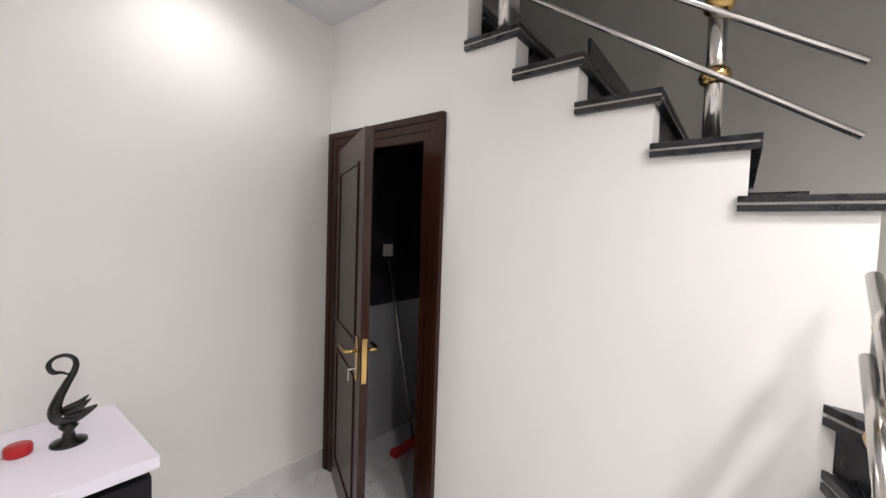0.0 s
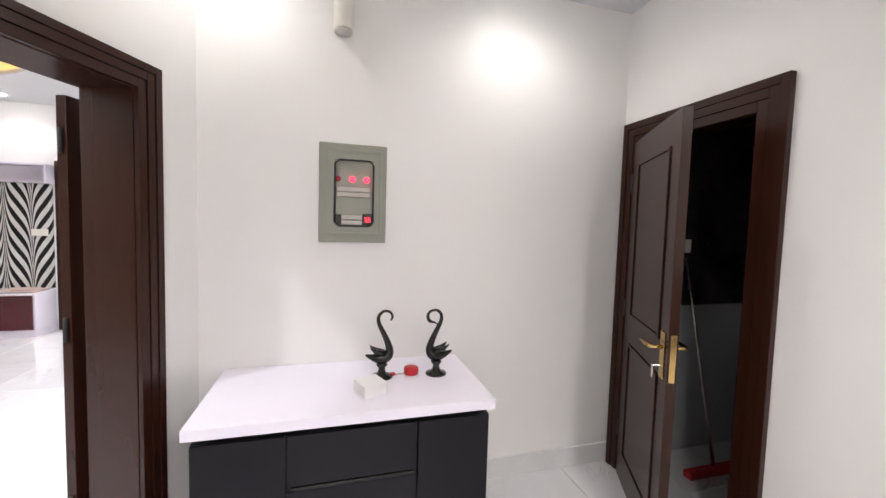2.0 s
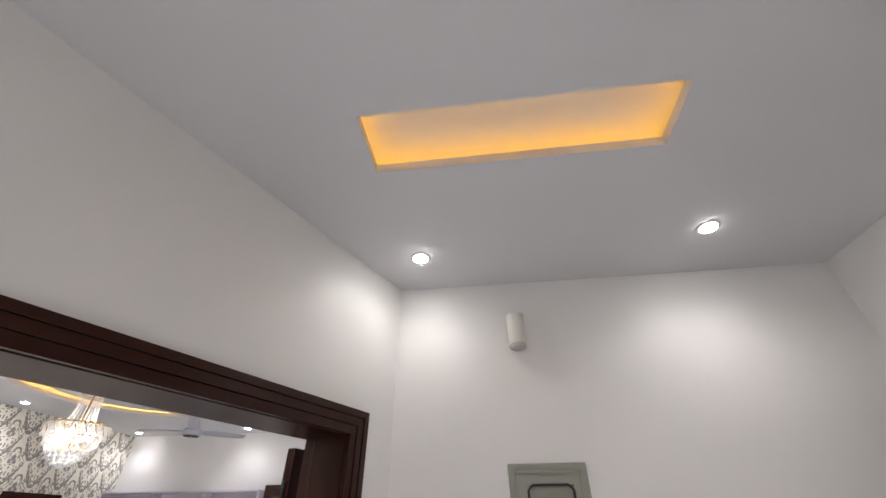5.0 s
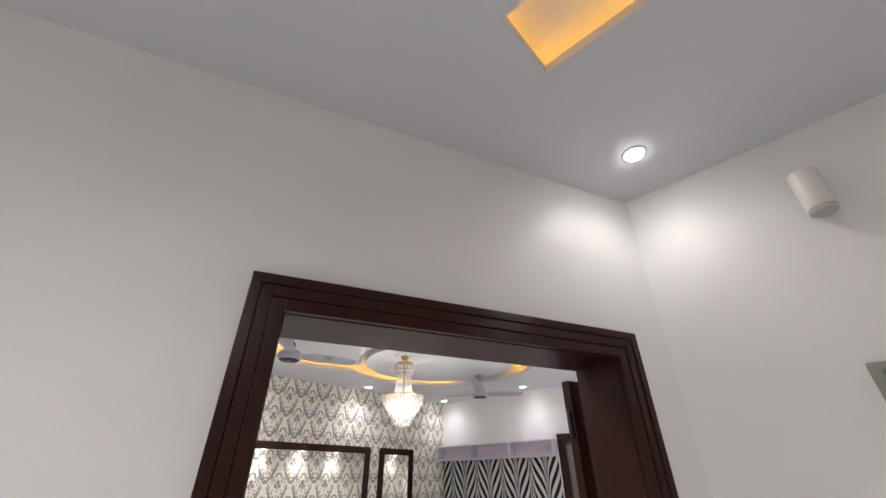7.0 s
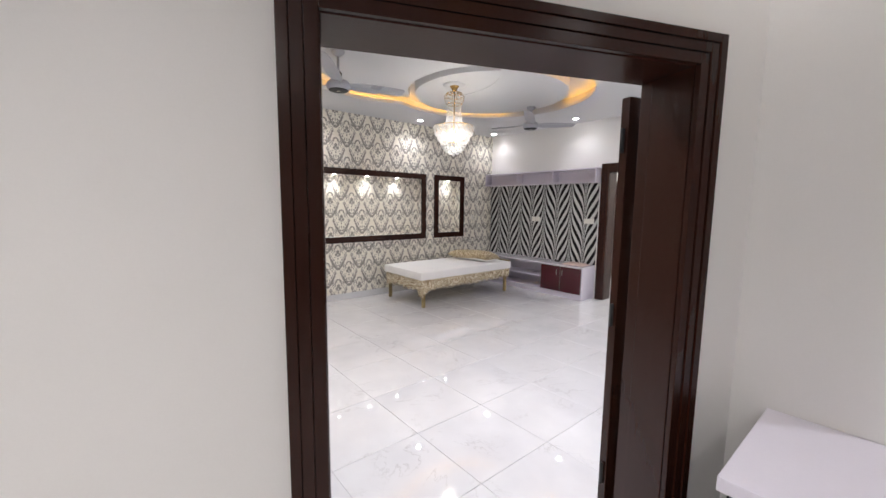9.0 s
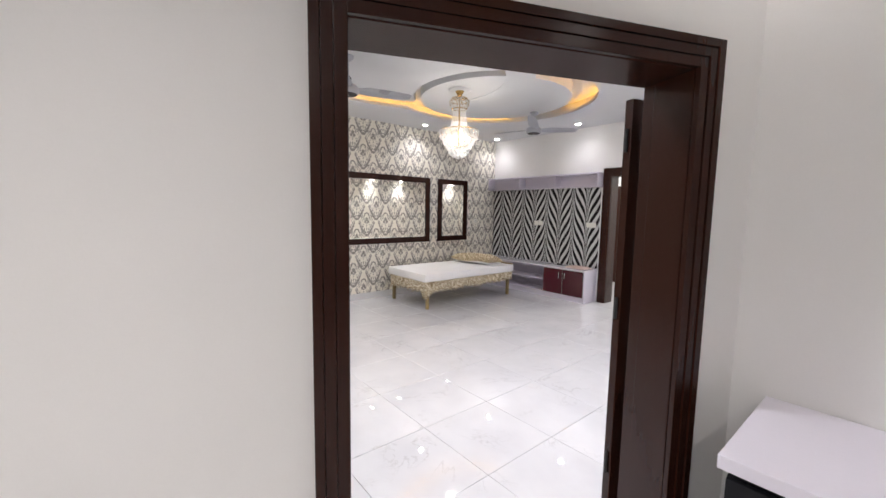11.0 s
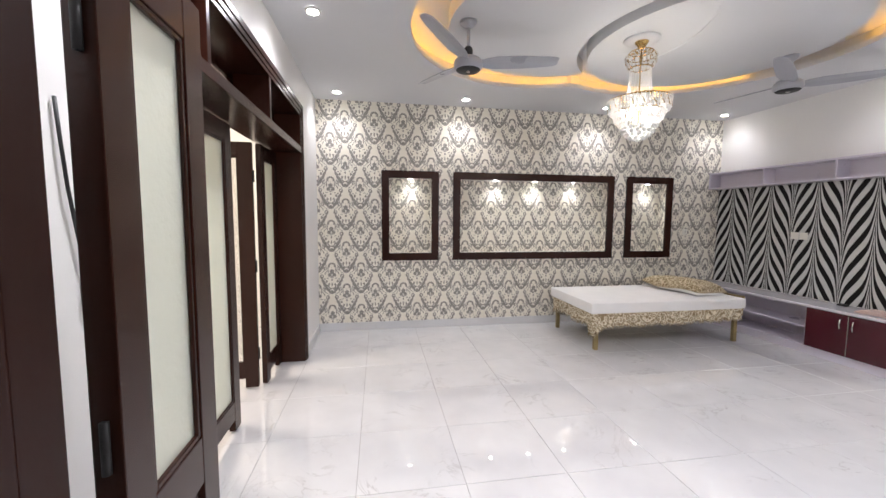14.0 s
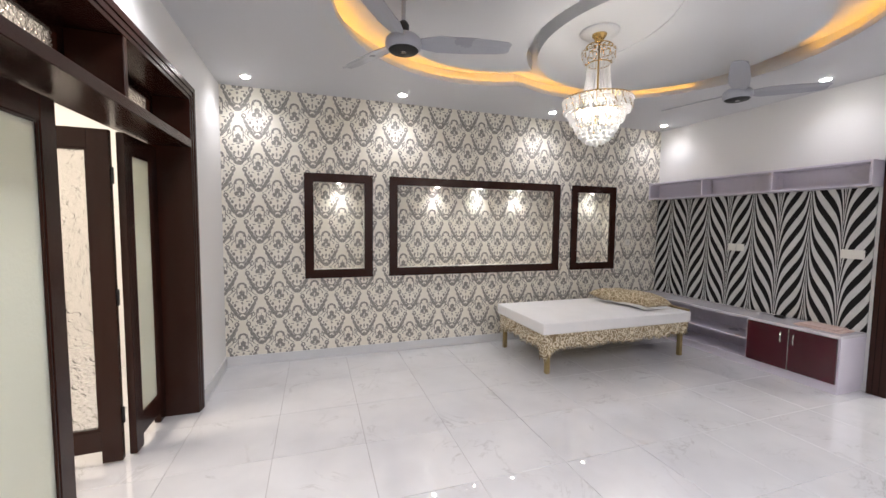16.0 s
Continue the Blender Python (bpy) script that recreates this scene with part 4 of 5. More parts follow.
for a in ((fx0, fz0, wx0, fz1), (wx1, fz0, fx1, fz1), (wx0, fz0, wx1, wz0), (wx0, wz1, wx1, fz1)):
    box(bm, a[0], PY - 0.034, a[1], a[2], PY - 0.018, a[3])
part("door", bm, GREY, db)
for a in ((fx0, fz1 - 0.012, fx1, fz1), (fx0, fz0, fx1, fz0 + 0.012), (fx0, fz0, fx0 + 0.012, fz1), (fx1 - 0.012, fz0, fx1, fz1)):
    part("door_lip", box(B(), a[0], PY - 0.040, a[1], a[2], PY - 0.034, a[3], 0.0025), GREY, db)
part("gasket", tube(B(), [(wx0, PY - 0.034, wz0 + 0.02), (wx0, PY - 0.034, wz1 - 0.02), (wx0 + 0.02, PY - 0.034, wz1), (wx1 - 0.02, PY - 0.034, wz1), (wx1, PY - 0.034, wz1 - 0.02), (wx1, PY - 0.034, wz0 + 0.02), (wx1 - 0.02, PY - 0.034, wz0), (wx0 + 0.02, PY - 0.034, wz0), (wx0, PY - 0.034, wz0 + 0.02)], 0.005, 8), GAS, db, "black rubber window gasket", True)
for k, mt in ((0, REDDIM), (1, REDGLOW), (2, REDGLOW)):
    x = wx0 + 0.015 + k * 0.072
    part("indicator", lathe(B(), [(0.0145, 0.0), (0.0145, 0.008), (0.010, 0.013)], (0, 0, 0), 16, Matrix.Translation((x, PY - 0.018, wz1 - 0.095)) @ Matrix.Rotation(radians(90), 4, "X")), mt, db, "round red indicator lamp" if k else "round red indicator lamp, nearly dark", True)
for z in (wz1 - 0.145, wz1 - 0.172, wz0 + 0.045, wz0 + 0.018):
    short = z < wz0 + 0.1
    part("breaker_strip", box(B(), wx0 + (0.034 if short else 0.012), PY - 0.027, z - 0.011, wx1 - (0.055 if short else 0.016), PY - 0.018, z + 0.009, 0.002), GREYLIGHT, db)
part("meter", box(B(), wx1 - 0.052, PY - 0.029, wz0 + 0.004, wx1 - 0.003, PY - 0.018, wz0 + 0.064, 0.002), BLACK, db, "black digital meter")
part("breaker", box(B(), wx0 + 0.004, PY - 0.028, wz0 + 0.008, wx0 + 0.032, PY - 0.018, wz0 + 0.056, 0.002), BLACK, db)
for z in (Z0 + 0.14, Z1 - 0.13):
    part("hinge", box(B(), X1 - 0.032, PY - 0.040, z, X1 - 0.024, PY - 0.030, z + 0.03, 0.002), GREY, db)
text = bpy.data.curves.new("meter_digits", "FONT")
text.body, text.size, text.extrude, text.align_x = "23", 0.034, 0.0008, "CENTER"
src = new("meter_digits", text)
src.matrix_world = Matrix.Translation((wx1 - 0.027, PY - 0.031, wz0 + 0.022)) @ Matrix.Rotation(radians(90), 4, "X")
bpy.context.view_layer.update()
flat = bpy.data.meshes.new_from_object(src.evaluated_get(bpy.context.evaluated_depsgraph_get()))
m = src.matrix_world.copy()
bpy.data.objects.remove(src)
flat.materials.clear()
flat.materials.append(REDGLOW)
digits = new("digits", flat)
flat.transform(m)
digits.parent = db
digits.matrix_parent_inverse = db.matrix_world.inverted()
tagged(digits, "lit red digits")

# wall sconce
sc = thing("wall_sconce", "small pale cylindrical wall light, unlit", "wall light", (-0.565, PY, 2.45))
part("body", lathe(B(), [(0.040, 0.0), (0.047, 0.004), (0.047, 0.165), (0.045, 0.168)], (-0.572, PY - 0.055, 2.452), 28), CREAM, sc, smooth=True)
part("lens", lathe(B(), [(0.036, -0.018), (0.043, -0.012), (0.043, 0.0)], (-0.572, PY - 0.055, 2.452), 28), GREYLIGHT, sc, "grey lens ring", True)
part("bracket", box(B(), -0.60, PY - 0.02, 2.47, -0.53, PY, 2.60, 0.004), CREAM, sc)

# ---- bed ----
bed = thing("bed", "low single bed with gold legs and lace valance", "bed", (-5.75, 5.23, 0))
for x, y in ((-5.315, 4.31), (-5.35, 6.145), (-6.2, 4.29), (-6.2, 6.15)):
    part("leg", box(B(), x - 0.022, y - 0.022, 0, x + 0.022, y + 0.022, 0.415, 0.005), LEGGOLD, bed)
part("frame_rail", box(B(), -5.335, 4.27, 0.328, -5.285, 6.19, 0.408, 0.006), LEGGOLD, bed)
part("frame_rail", box(B(), -6.225, 4.27, 0.328, -6.175, 6.19, 0.408, 0.006), LEGGOLD, bed)
part("end_rail", box(B(), -6.2, 4.27, 0.328, -5.31, 4.32, 0.408, 0.006), LEGGOLD, bed)
part("end_rail", box(B(), -6.2, 6.14, 0.328, -5.31, 6.19, 0.408, 0.006), LEGGOLD, bed)
part("headboard_bar", box(B(), -6.2, 6.17, 0.493, -5.29, 6.21, 0.558, 0.006), LEGGOLD, bed)
for x in (-6.18, -5.31):
    part("headboard_post", box(B(), x - 0.022, 6.168, 0.40, x + 0.022, 6.208, 0.493, 0.004), LEGGOLD, bed)
part("base_board", box(B(), -6.21, 4.28, 0.408, -5.285, 6.165, 0.423), LEGGOLD, bed)

mattress = thing("mattress", "thin white foam mattress on the low bed", "mattress", (-5.75, 5.18, 0.424))
part("foam", box(B(), -6.25, 4.205, 0.424, -5.235, 6.165, 0.543, 0.014), MATTRESS, mattress, smooth=True)
for z in (0.448, 0.468, 0.488, 0.508):
    part("seam", tube(B(), [(-6.23, 4.205, z), (-5.25, 4.205, z), (-5.2355, 4.22, z), (-5.2355, 6.15, z)], 0.0028, 6), MATTRESS, mattress, "stitched seam line", True)


def valance():
    """Hanging lace along three sides, with a wavy fringe and a bunched corner."""
    bm = B()
    path = []
    for k in range(61):
        path.append((-6.22 + 0.965 * k / 60, 4.235, (0, -1)))
    for k in range(1, 121):
        path.append((-5.255, 4.235 + 1.90 * k / 120, (1, 0)))
    rows, prev = 7, None
    rnd = random.Random(4)
    for i, (x, y, (nx, ny)) in enumerate(path):
        corner = math.exp(-((i - 60) / 4.5) ** 2)
        drop = 0.158 + 0.007 * math.sin(i * 0.21) + 0.003 * rnd.random() - 0.00022 * max(0, i - 60) + 0.10 * corner
        if i < 8:
            drop += 0.05 * (8 - i) / 8
        col = []
        for r in range(rows):
            t = r / (rows - 1)
            bulge = (0.012 * math.sin(i * 0.8 + r) + 0.010) * t + 0.012 * corner * math.sin(i * 2.2 + r)
            col.append(bm.verts.new((x + nx * bulge, y + ny * bulge, 0.436 - drop * t)))
        if prev:
            for r in range(rows - 1):
                bm.faces.new((prev[r], col[r], col[r + 1], prev[r + 1]))
        prev = col
        for j in range(3):
            a = col[-1].co + Vector((nx * 0.001, ny * 0.001, 0.004))
            dx = (rnd.random() - 0.5) * 0.014
            along = Vector((-ny, nx, 0))
            b = a + along * dx + Vector((nx * 0.004 * rnd.random(), ny * 0.004 * rnd.random(), -0.020 - 0.020 * rnd.random()))
            w = along * 0.0022
            o = along * (j - 1) * 0.005
            bm.faces.new([bm.verts.new(q + o) for q in (a - w, a + w, b)])
    return bm


v = link_mesh("valance", valance(), LACE, True)
sol = v.modifiers.new("thickness", "SOLIDIFY")
sol.thickness = 0.003
tagged(v, "gold floral lace valance with ragged fringe hanging from bed", "valance")


def cushion(cx, cy, cz, a, b, h, turn):
    bm = B()
    nx, ny = 26, 20
    grids = []
    for s in (1, -1):
        g = []
        for i in range(nx + 1):
            row = []
            for j in range(ny + 1):
                u, w = 2 * i / nx - 1, 2 * j / ny - 1
                fat = max(0.0, (1 - u ** 4)) ** 0.5 * max(0.0, (1 - w ** 4)) ** 0.5
                wr = 0.012 * noise.noise((u * 2.5, w * 2.5, s * 3.0))
                z = (fat * h * (0.5 if s < 0 else 1.0) * 0.5 + wr * fat) * s + (0.012 * math.sin(5 * u) * (1 - fat))
                pinch = 1 - 0.05 * (1 - abs(w)) * abs(u)
                row.append(bm.verts.new((u * a * pinch, w * b * (1 - 0.05 * (1 - abs(u)) * abs(w)), z)))
            g.append(row)
        grids.append(g)
    for g in grids:
        for i in range(nx):
            for j in range(ny):
                bm.faces.new((g[i][j], g[i + 1][j], g[i + 1][j + 1], g[i][j + 1]))
    bmesh.ops.remove_doubles(bm, verts=bm.verts[:], dist=0.004)
    bm.transform(Matrix.Translation((cx, cy, cz)) @ Matrix.Rotation(radians(turn), 4, "Z") @ Matrix.Rotation(radians(-4), 4, "X"))
    return bm


tagged(link_mesh("pillow", cushion(-5.80, 5.80, 0.605, 0.408, 0.25, 0.22, 14), PILLOW, True), "plump gold floral pillow on the mattress", "pillow")
tagged(link_mesh("pillow", cushion(-5.78, 5.83, 0.563, 0.38, 0.26, 0.09, 8), MATTRESS, True), "flat white pillow under the gold floral one", "pillow")

# ---- media wall ----
CL, CR, CF = WX + 0.004, -4.085, 6.55
tagged(link_mesh("stripe_panel", box(B(), WX + 0.003, TY - 0.012, 0.555, CR, TY - 0.001, 1.90, 0.001), ZEBRA), "black and silver feather-striped wall panel", "wall panel", kind="structure")
sh = thing("wall_shelf", "long lilac open wall shelf with three bays", "shelf", (-5.27, TY, 1.9))
SF, SL, SR = 6.735, WX + 0.004, -4.055
part("top_board", box(B(), SL, SF, 2.112, SR, TY - 0.001, 2.132, 0.002), LILAC, sh)
part("bottom_board", box(B(), SL, SF, 1.902, SR, TY - 0.001, 1.922, 0.002), LILAC, sh)
part("back", box(B(), SL + 0.02, TY - 0.012, 1.922, SR - 0.02, TY - 0.001, 2.112), LILAC, sh)
for x in (SL, -5.66, -4.865, SR - 0.02):
    part("divider", box(B(), x, SF + 0.001, 1.922, x + 0.02, TY - 0.013, 2.112, 0.001), LILAC, sh)
tv = thing("media_unit", "low lilac media cabinet with two wine-red doors", "media cabinet", (-5.27, 6.74, 0))
part("top", box(B(), CL, CF - 0.012, 0.522, CR, TY - 0.001, 0.548, 0.003), GLOSSTOP, tv, "pale marbled glossy top")
part("plinth", box(B(), CL, CF + 0.015, 0.0, CR - 0.01, TY - 0.001, 0.075), LILAC, tv)
part("bottom", box(B(), CL, CF, 0.075, CR, TY - 0.001, 0.095, 0.002), LILAC, tv)
part("side", box(B(), CR - 0.02, CF, 0.095, CR, TY - 0.001, 0.522, 0.002), LILAC, tv)
part("side", box(B(), CL, CF, 0.095, CL + 0.02, TY - 0.001, 0.522, 0.002), LILAC, tv)
part("partition", box(B(), -4.885, CF, 0.095, -4.865, TY - 0.013, 0.522, 0.002), LILAC, tv)
part("back", box(B(), CL + 0.02, TY - 0.012, 0.095, CR - 0.02, TY - 0.001, 0.522), LILAC, tv)
part("shelf", box(B(), CL + 0.02, CF + 0.01, 0.285, -4.885, TY - 0.013, 0.303, 0.002), LILAC, tv)
for x0, x1, hx in ((-4.865, -4.484, -4.535), (-4.476, -4.105, -4.425)):
    d = part("door", box(B(), x0, CF - 0.02, 0.098, x1, CF - 0.001, 0.518, 0.003), WINE, tv, "glossy wine-red door")
    part("handle", tube(B(), [(hx, CF - 0.02, 0.37), (hx, CF - 0.045, 0.375), (hx, CF - 0.050, 0.42), (hx, CF - 0.045, 0.465), (hx, CF - 0.02, 0.47)], 0.006, 10), STEEL, d, "bowed steel handle", True)
part("door_edge", box(B(), -4.483, CF - 0.021, 0.098, -4.477, CF - 0.002, 0.518), STEEL, tv)
tagged(link_mesh("folded_cloth", box(box(B(), -4.50, 6.62, 0.549, -4.14, 6.86, 0.565, 0.006), -4.47, 6.63, 0.566, -4.18, 6.84, 0.580, 0.006), PINK, True), "folded pinkish cloth on the media cabinet", "cloth")
tagged(link_mesh("box_remote", box(B(), -4.78, 6.80, 0.549, -4.70, 6.86, 0.572, 0.006), GAS), "small black box on the media cabinet", "device")


def socket(x, y, z, w, h, face, label):
    root = thing("wall_socket", label, "socket", (x, y, z))
    if face == "y":
        part("plate", box(B(), x - w / 2, y - 0.012, z - h / 2, x + w / 2, y, z + h / 2, 0.003), CREAM, root)
        for k in (-1, 1):
            part("rocker", box(B(), x + k * w * 0.22 - w * 0.12, y - 0.016, z - h * 0.2, x + k * w * 0.22 + w * 0.12, y - 0.012, z + h * 0.2, 0.002), CREAM, root)
    else:
        part("plate", box(B(), x, y - w / 2, z - h / 2, x + 0.010, y + w / 2, z + h / 2, 0.003), CREAM, root)
        part("rocker", box(B(), x + 0.010, y - w * 0.1, z - h * 0.2, x + 0.014, y + w * 0.1, z + h * 0.2, 0.002), GREYLIGHT, root)
    return root


socket(-5.345, TY - 0.012, 1.275, 0.085, 0.085, "y", "white double socket on the striped panel")
socket(-5.245, TY - 0.012, 1.275, 0.085, 0.085, "y", "white switch beside a socket on the striped panel")
socket(-4.225, TY - 0.012, 1.275, 0.175, 0.085, "y", "wide white switch plate on the striped panel")
socket(WX, 6.38, 1.28, 0.075, 0.085, "x", "white socket on the damask wallpaper")

# ---- ceiling fans ----


def fan(x, y, z, angles):
    root = thing("ceiling_fan", "white three-bladed ceiling fan at rest", "ceiling fan", (x, y, z), "ceiling fans")
    top = ROOM_Z + (0.024 if y < 4 else -0.002)
    part("canopy", lathe(B(), [(0.065, 0.0), (0.060, -0.02), (0.030, -0.045), (0.016, -0.05)], (x, y, top), 24), FANSHADE, root, smooth=True)
    part("rod", tube(B(), [(x, y, top - 0.04), (x, y, z + 0.11)], 0.013, 12), FANSHADE, root, smooth=True)
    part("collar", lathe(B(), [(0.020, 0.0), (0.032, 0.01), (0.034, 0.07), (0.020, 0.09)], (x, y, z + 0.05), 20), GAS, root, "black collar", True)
    part("motor", lathe(B(), [(0.092, -0.030), (0.105, -0.020), (0.110, 0.005), (0.106, 0.032), (0.085, 0.052), (0.03, 0.060)], (x, y, z), 32), FANSHADE, root, smooth=True)
    part("bottom_cap", lathe(B(), [(0.02, -0.040), (0.085, -0.036), (0.092, -0.029)], (x, y, z), 32), GAS, root, "black underside cap", True)
    part("badge", lathe(B(), [(0.014, -0.044), (0.016, -0.0405)], (x, y, z), 16), STEEL, root)
    for ang in angles:
        m = Matrix.Translation((x, y, z + 0.030)) @ Matrix.Rotation(radians(ang), 4, "Z") @ Matrix.Rotation(radians(-15), 4, "X")
        bm = B()
        sec = [(0.09, 0.036), (0.15, 0.056), (0.22, 0.072), (0.40, 0.072), (0.60, 0.060), (0.665, 0.050), (0.690, 0.034)]
        rows = []
        for r, w in sec:
            rows.append([bm.verts.new(m @ Vector((r, s * w + 0.01, zz + 0.055 * (r - 0.1)))) for s, zz in ((-1, 0.0), (0, 0.006), (1, 0.0), (1, -0.005), (0, 0.001), (-1, -0.005))])
        for a, b in zip(rows, rows[1:]):
            for k in range(6):
                bm.faces.new((a[k], a[(k + 1) % 6], b[(k + 1) % 6], b[k]))
        bm.faces.new(rows[0][::-1])
        bm.faces.new(rows[-1])
        part("blade", bm, FANSHADE, root)
    return root


fan(-4.36, 2.59, 2.605, (83.0, -36.5, 203.0))
fan(-4.39, 5.49, 2.635, (62.0, 183.0, -56.0))

# ---- chandelier ----
CXY, CT = (-4.335, 4.005), ROOM_Z - 0.003
ch = thing("chandelier", "tiered crystal chandelier with brass rings, lit", "chandelier", (*CXY, CT))
part("ceiling_rose", lathe(B(), [(0.135, 0.0), (0.130, -0.010), (0.09, -0.016), (0.04, -0.018)], (*CXY, CT), 36), CEIL, ch, "white plaster rose", True)
part("canopy", lathe(B(), [(0.052, 0.0), (0.050, -0.012), (0.036, -0.030), (0.024, -0.052), (0.012, -0.060)], (*CXY, CT - 0.014), 24), BRASS, ch, smooth=True)
part("stem", tube(B(), [(*CXY, CT - 0.06), (*CXY, 2.24)], 0.007, 10), BRASS, ch, smooth=True)


def bead(bm, x, y, z, r, h):
    """A cut stone: two pyramids on a square waist."""
    v = [bm.verts.new(q) for q in ((x + r, y, z), (x, y + r, z), (x - r, y, z), (x, y - r, z), (x, y, z + h), (x, y, z - h))]
    for a, b in ((0, 1), (1, 2), (2, 3), (3, 0)):
        bm.faces.new((v[a], v[b], v[4]))
        bm.faces.new((v[b], v[a], v[5]))


def band(r, z, thick=0.0035):
    pts = [(CXY[0] + r * math.cos(a), CXY[1] + r * math.sin(a), z) for a in (2 * math.pi * k / 40 for k in range(41))]
    part("ring", tube(B(), pts, thick, 8, caps=False), BRASS, ch, "brass ring", True)


def around(r, a, z):
    return CXY[0] + r * math.cos(a), CXY[1] + r * math.sin(a), z


for r, z, thick in ((0.085, 2.800, 0.004), (0.112, 2.765, 0.0035), (0.080, 2.675, 0.004), (0.232, 2.425, 0.006), (0.190, 2.332, 0.004), (0.155, 2.272, 0.004), (0.120, 2.222, 0.004)):
    band(r, z, thick)
# crown: bowed arms with short strings
for k in range(12):
    a = 2 * math.pi * k / 12
    part("crown_arm", tube(B(), [around(r, a, z) for r, z in ((0.02, 2.80), (0.085, 2.803), (0.116, 2.765), (0.112, 2.715), (0.082, 2.675))], 0.0032, 6), BRASS, ch, smooth=True)
# slanting brass ribs of the wide tier
for k in range(20):
    a = 2 * math.pi * k / 20
    part("rib", tube(B(), [around(0.10, a, 2.450), around(0.19, a + 0.18, 2.445), around(0.230, a + 0.32, 2.425), around(0.236, a + 0.52, 2.345)], 0.0028, 6), BRASS, ch, "dark brass rib", True)
for label, r0, r1, z0, z1, count, rows, size in (("crown", 0.118, 0.098, 2.765, 2.685, 24, 5, 0.010), ("wide", 0.238, 0.222, 2.415, 2.335, 56, 6, 0.0115), ("wide inner", 0.200, 0.192, 2.425, 2.360, 40, 5, 0.012), ("middle", 0.192, 0.180, 2.325, 2.268, 46, 5, 0.0115), ("low", 0.158, 0.145, 2.265, 2.215, 38, 4, 0.0115)):
    bm = B()
    for k in range(count):
        a = 2 * math.pi * k / count
        for j in range(rows):
            t = j / max(1, rows - 1)
            bead(bm, *around(r0 + (r1 - r0) * t, a, z0 + (z1 - z0) * t), size * 0.85, size * 1.05)
    tagged(part("crystal_tier", bm, CRYSTAL, ch, "hanging cut crystal beads of the " + label + " tier"), kind="stuff")
bm = B()
for k in range(22):
    a = 2 * math.pi * k / 22
    for j in range(16):
        t = j / 15
        bead(bm, *around(0.076 + 0.030 * t ** 2.2, a, 2.668 - 0.225 * t), 0.0066, 0.0080)
tagged(part("strand_net", bm, CRYSTAL, ch, "strings of crystal beads"), kind="stuff")
# cluster of glass balls at the foot
for r, z, count in ((0.122, 2.205, 18), (0.108, 2.175, 15), (0.085, 2.150, 12), (0.052, 2.128, 8), (0.0, 2.112, 1)):
    for k in range(count):
        a = 2 * math.pi * (k + (0.5 if count % 2 else 0)) / count
        x, y, zz = around(r, a, z)
        bm = B()
        bmesh.ops.create_icosphere(bm, subdivisions=2, radius=0.0195, matrix=Matrix.Translation((x, y, zz)))
        part("glass_ball", bm, OPAL, ch, smooth=True)
for k in range(6):
    a = 2 * math.pi * k / 6
    part("bulb", lathe(B(), [(0.008, -0.03), (0.017, -0.012), (0.018, 0.005), (0.008, 0.028)], around(0.12, a, 2.335), 12), BULB, ch, "warm lit bulb", True)
data = bpy.data.lights.new("chandelier_lamp", "POINT")
data.energy, data.color, data.shadow_soft_size = 9, WARM, 0.12
new("chandelier_lamp", data).location = (*CXY, 2.34)

# ---- room seen through the passage ----
structure("wall_passage", box(box(box(B(), -5.0, 9.6, 0, -1.6, 9.75, 3.2), -5.0, TY + 0.2, 0, -4.85, 9.6, 3.2), -1.75, TY + 0.2, 0, -1.6, 9.6, 3.2), PAINT, "white wall of the room beyond", "wall")
wd = thing("wardrobe", "tall dark walnut wardrobe in the room beyond", "wardrobe", (-4.3, 9.2, 0))
part("body", box(B(), -4.84, 9.0, 0.0, -3.3, 9.59, 2.05, 0.004), WOOD, wd)
for x0, x1 in ((-4.83, -4.08), (-4.07, -3.31)):
    part("door", box(B(), x0, 8.978, 0.05, x1, 8.998, 2.02, 0.004), WOOD, wd)
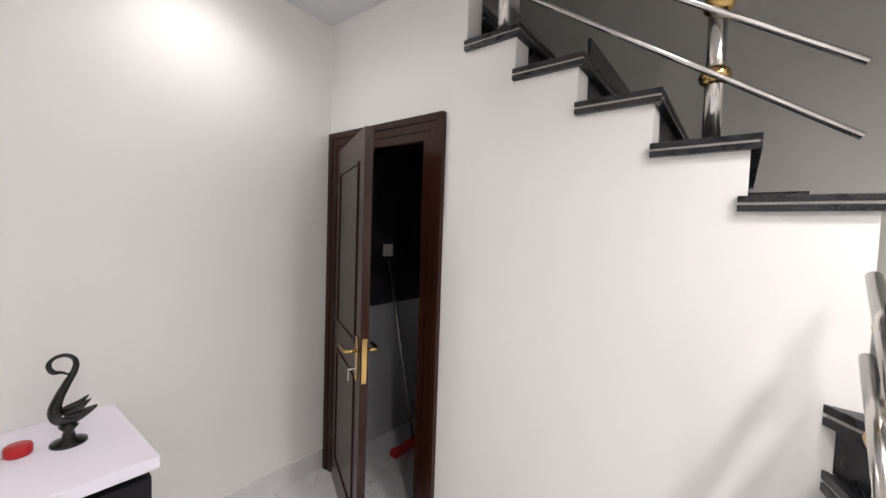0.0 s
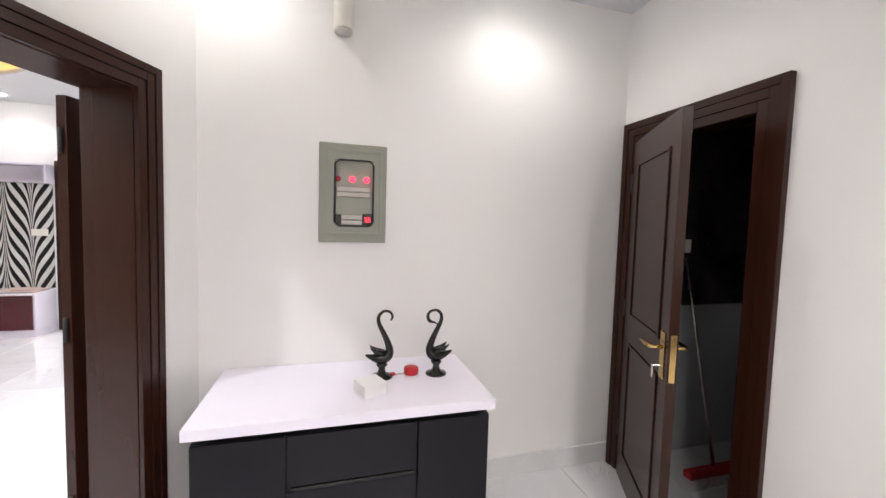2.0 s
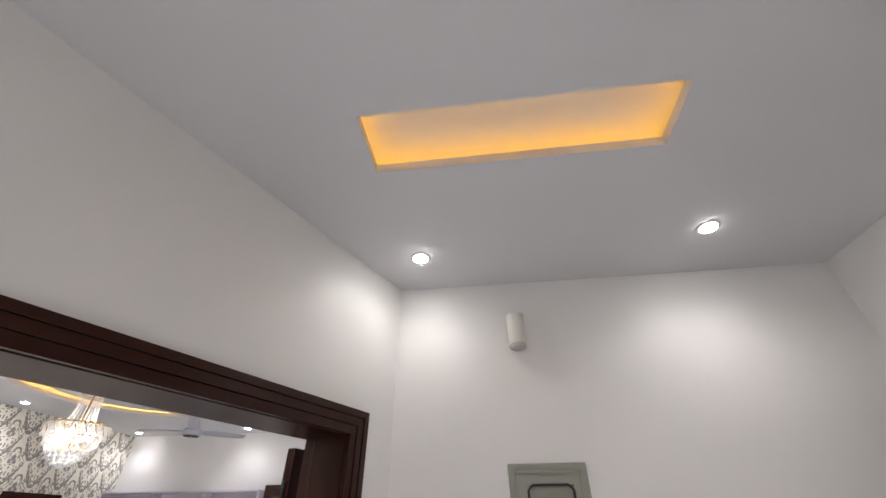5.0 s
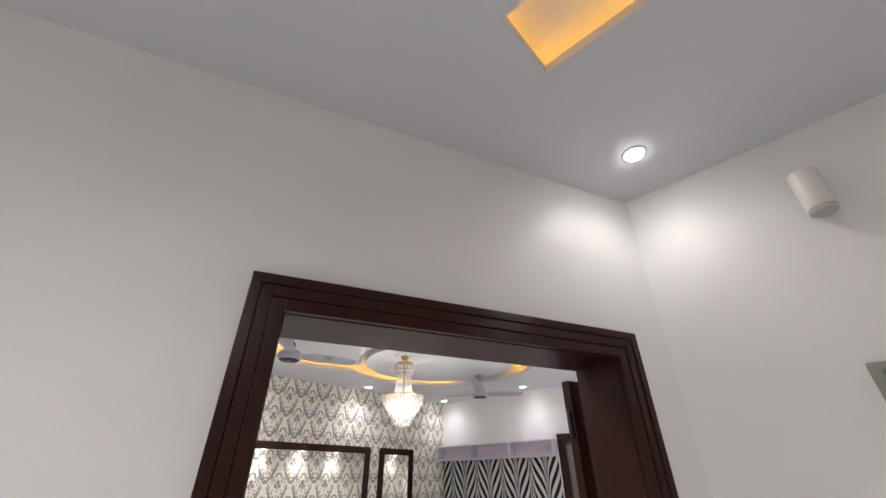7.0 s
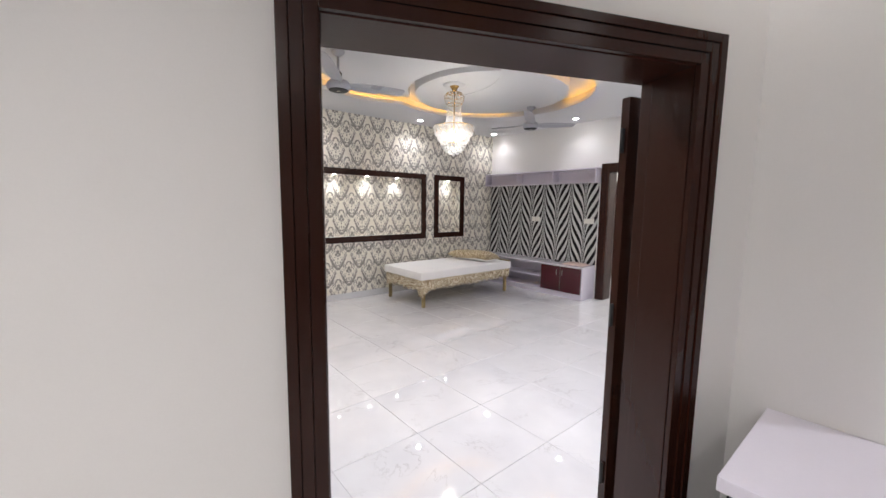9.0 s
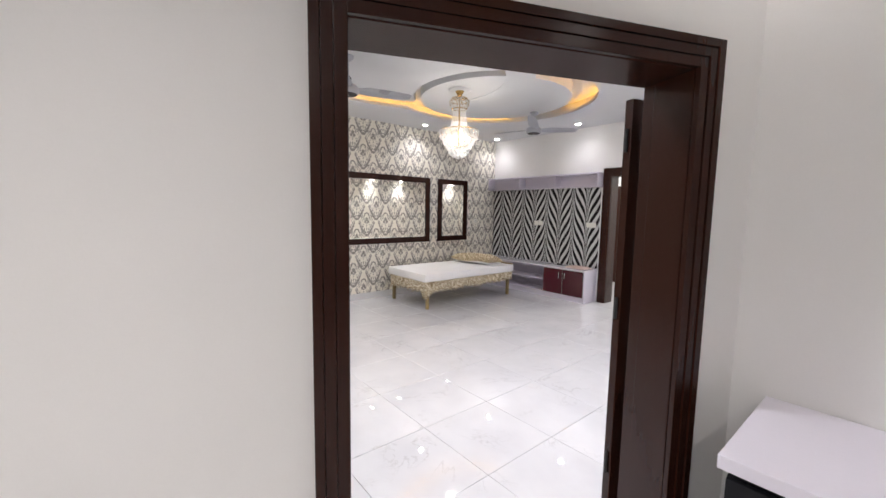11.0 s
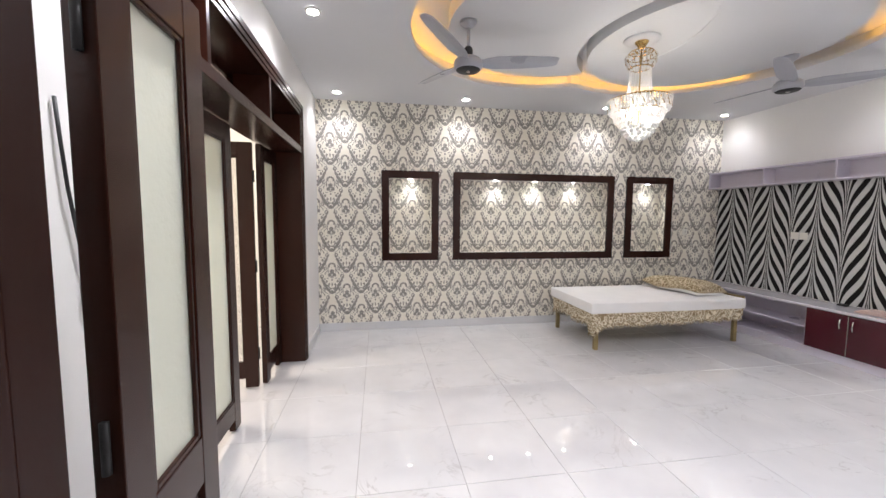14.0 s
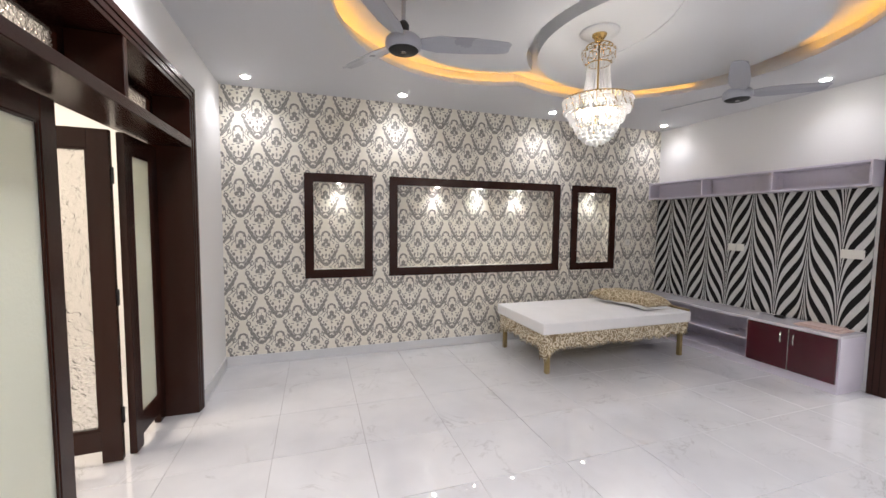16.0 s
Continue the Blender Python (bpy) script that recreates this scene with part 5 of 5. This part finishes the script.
area(-3.4, 8.2, 3.15, 0.8, 0.8, 70, (1.0, 0.97, 0.93), (-3.4, 8.2, 0))

# ---- room seen through the folding doors ----
structure("wall_beyond", box(box(box(B(), -6.75, -2.2, 0, -3.0, -2.05, 3.2), -6.9, -2.2, 0, -6.75, 0.9, 3.2), -3.4, -2.05, 0, -3.25, 0.89, 3.2), PAINT, "pale wall of the room beyond the folding doors", "wall")
area(-5.0, -0.7, 3.15, 0.9, 0.9, 80, (1.0, 0.86, 0.72), (-5.0, -0.7, 0))

# cord behind the open door
tagged(link_mesh("cord", tube(B(), [(-2.49, LY + 0.008, 1.75), (-2.495, LY + 0.010, 1.66), (-2.505, LY + 0.012, 1.54), (-2.55, LY + 0.010, 1.31), (-2.535, LY + 0.012, 1.28), (-2.57, LY + 0.010, 1.18)], 0.0045, 6), GAS, True), "thin black cord hanging on the white wall", "cord")

# ---- floor tiles ----
TILE, JOINT, GX, GYY = 0.6, 0.0025, -4.0, 1.188
cache = {}


def tile_mesh(w, h):
    key = (round(w, 3), round(h, 3))
    if key not in cache:
        bm = box(B(), -w / 2, -h / 2, -0.012, w / 2, h / 2, 0.0)
        bmesh.ops.bevel(bm, geom=[e for e in bm.edges if all(v.co.z > -0.001 for v in e.verts)], offset=0.0012, segments=1, affect="EDGES")
        data = bpy.data.meshes.new("tile")
        bm.to_mesh(data)
        bm.free()
        data.materials.append(MARBLE)
        cache[key] = data
    return cache[key]


for i in range(-5, 11):
    for j in range(-6, 16):
        x0, x1 = max(-6.9, GX + i * TILE), min(2.25, GX + (i + 1) * TILE)
        y0, y1 = max(-2.05, GYY + j * TILE), min(10.0, GYY + (j + 1) * TILE)
        if x1 - x0 < 0.02 or y1 - y0 < 0.02 or (y0 > TY + 0.3 and (x1 < -5.0 or x0 > -1.7)) or (x0 > -0.9 and y0 > PY + 0.1):
            continue
        tile = new("tile", tile_mesh(x1 - x0 - JOINT, y1 - y0 - JOINT))
        tile.location = ((x0 + x1) / 2, (y0 + y1) / 2, 0.0)
        tile.parent = floor
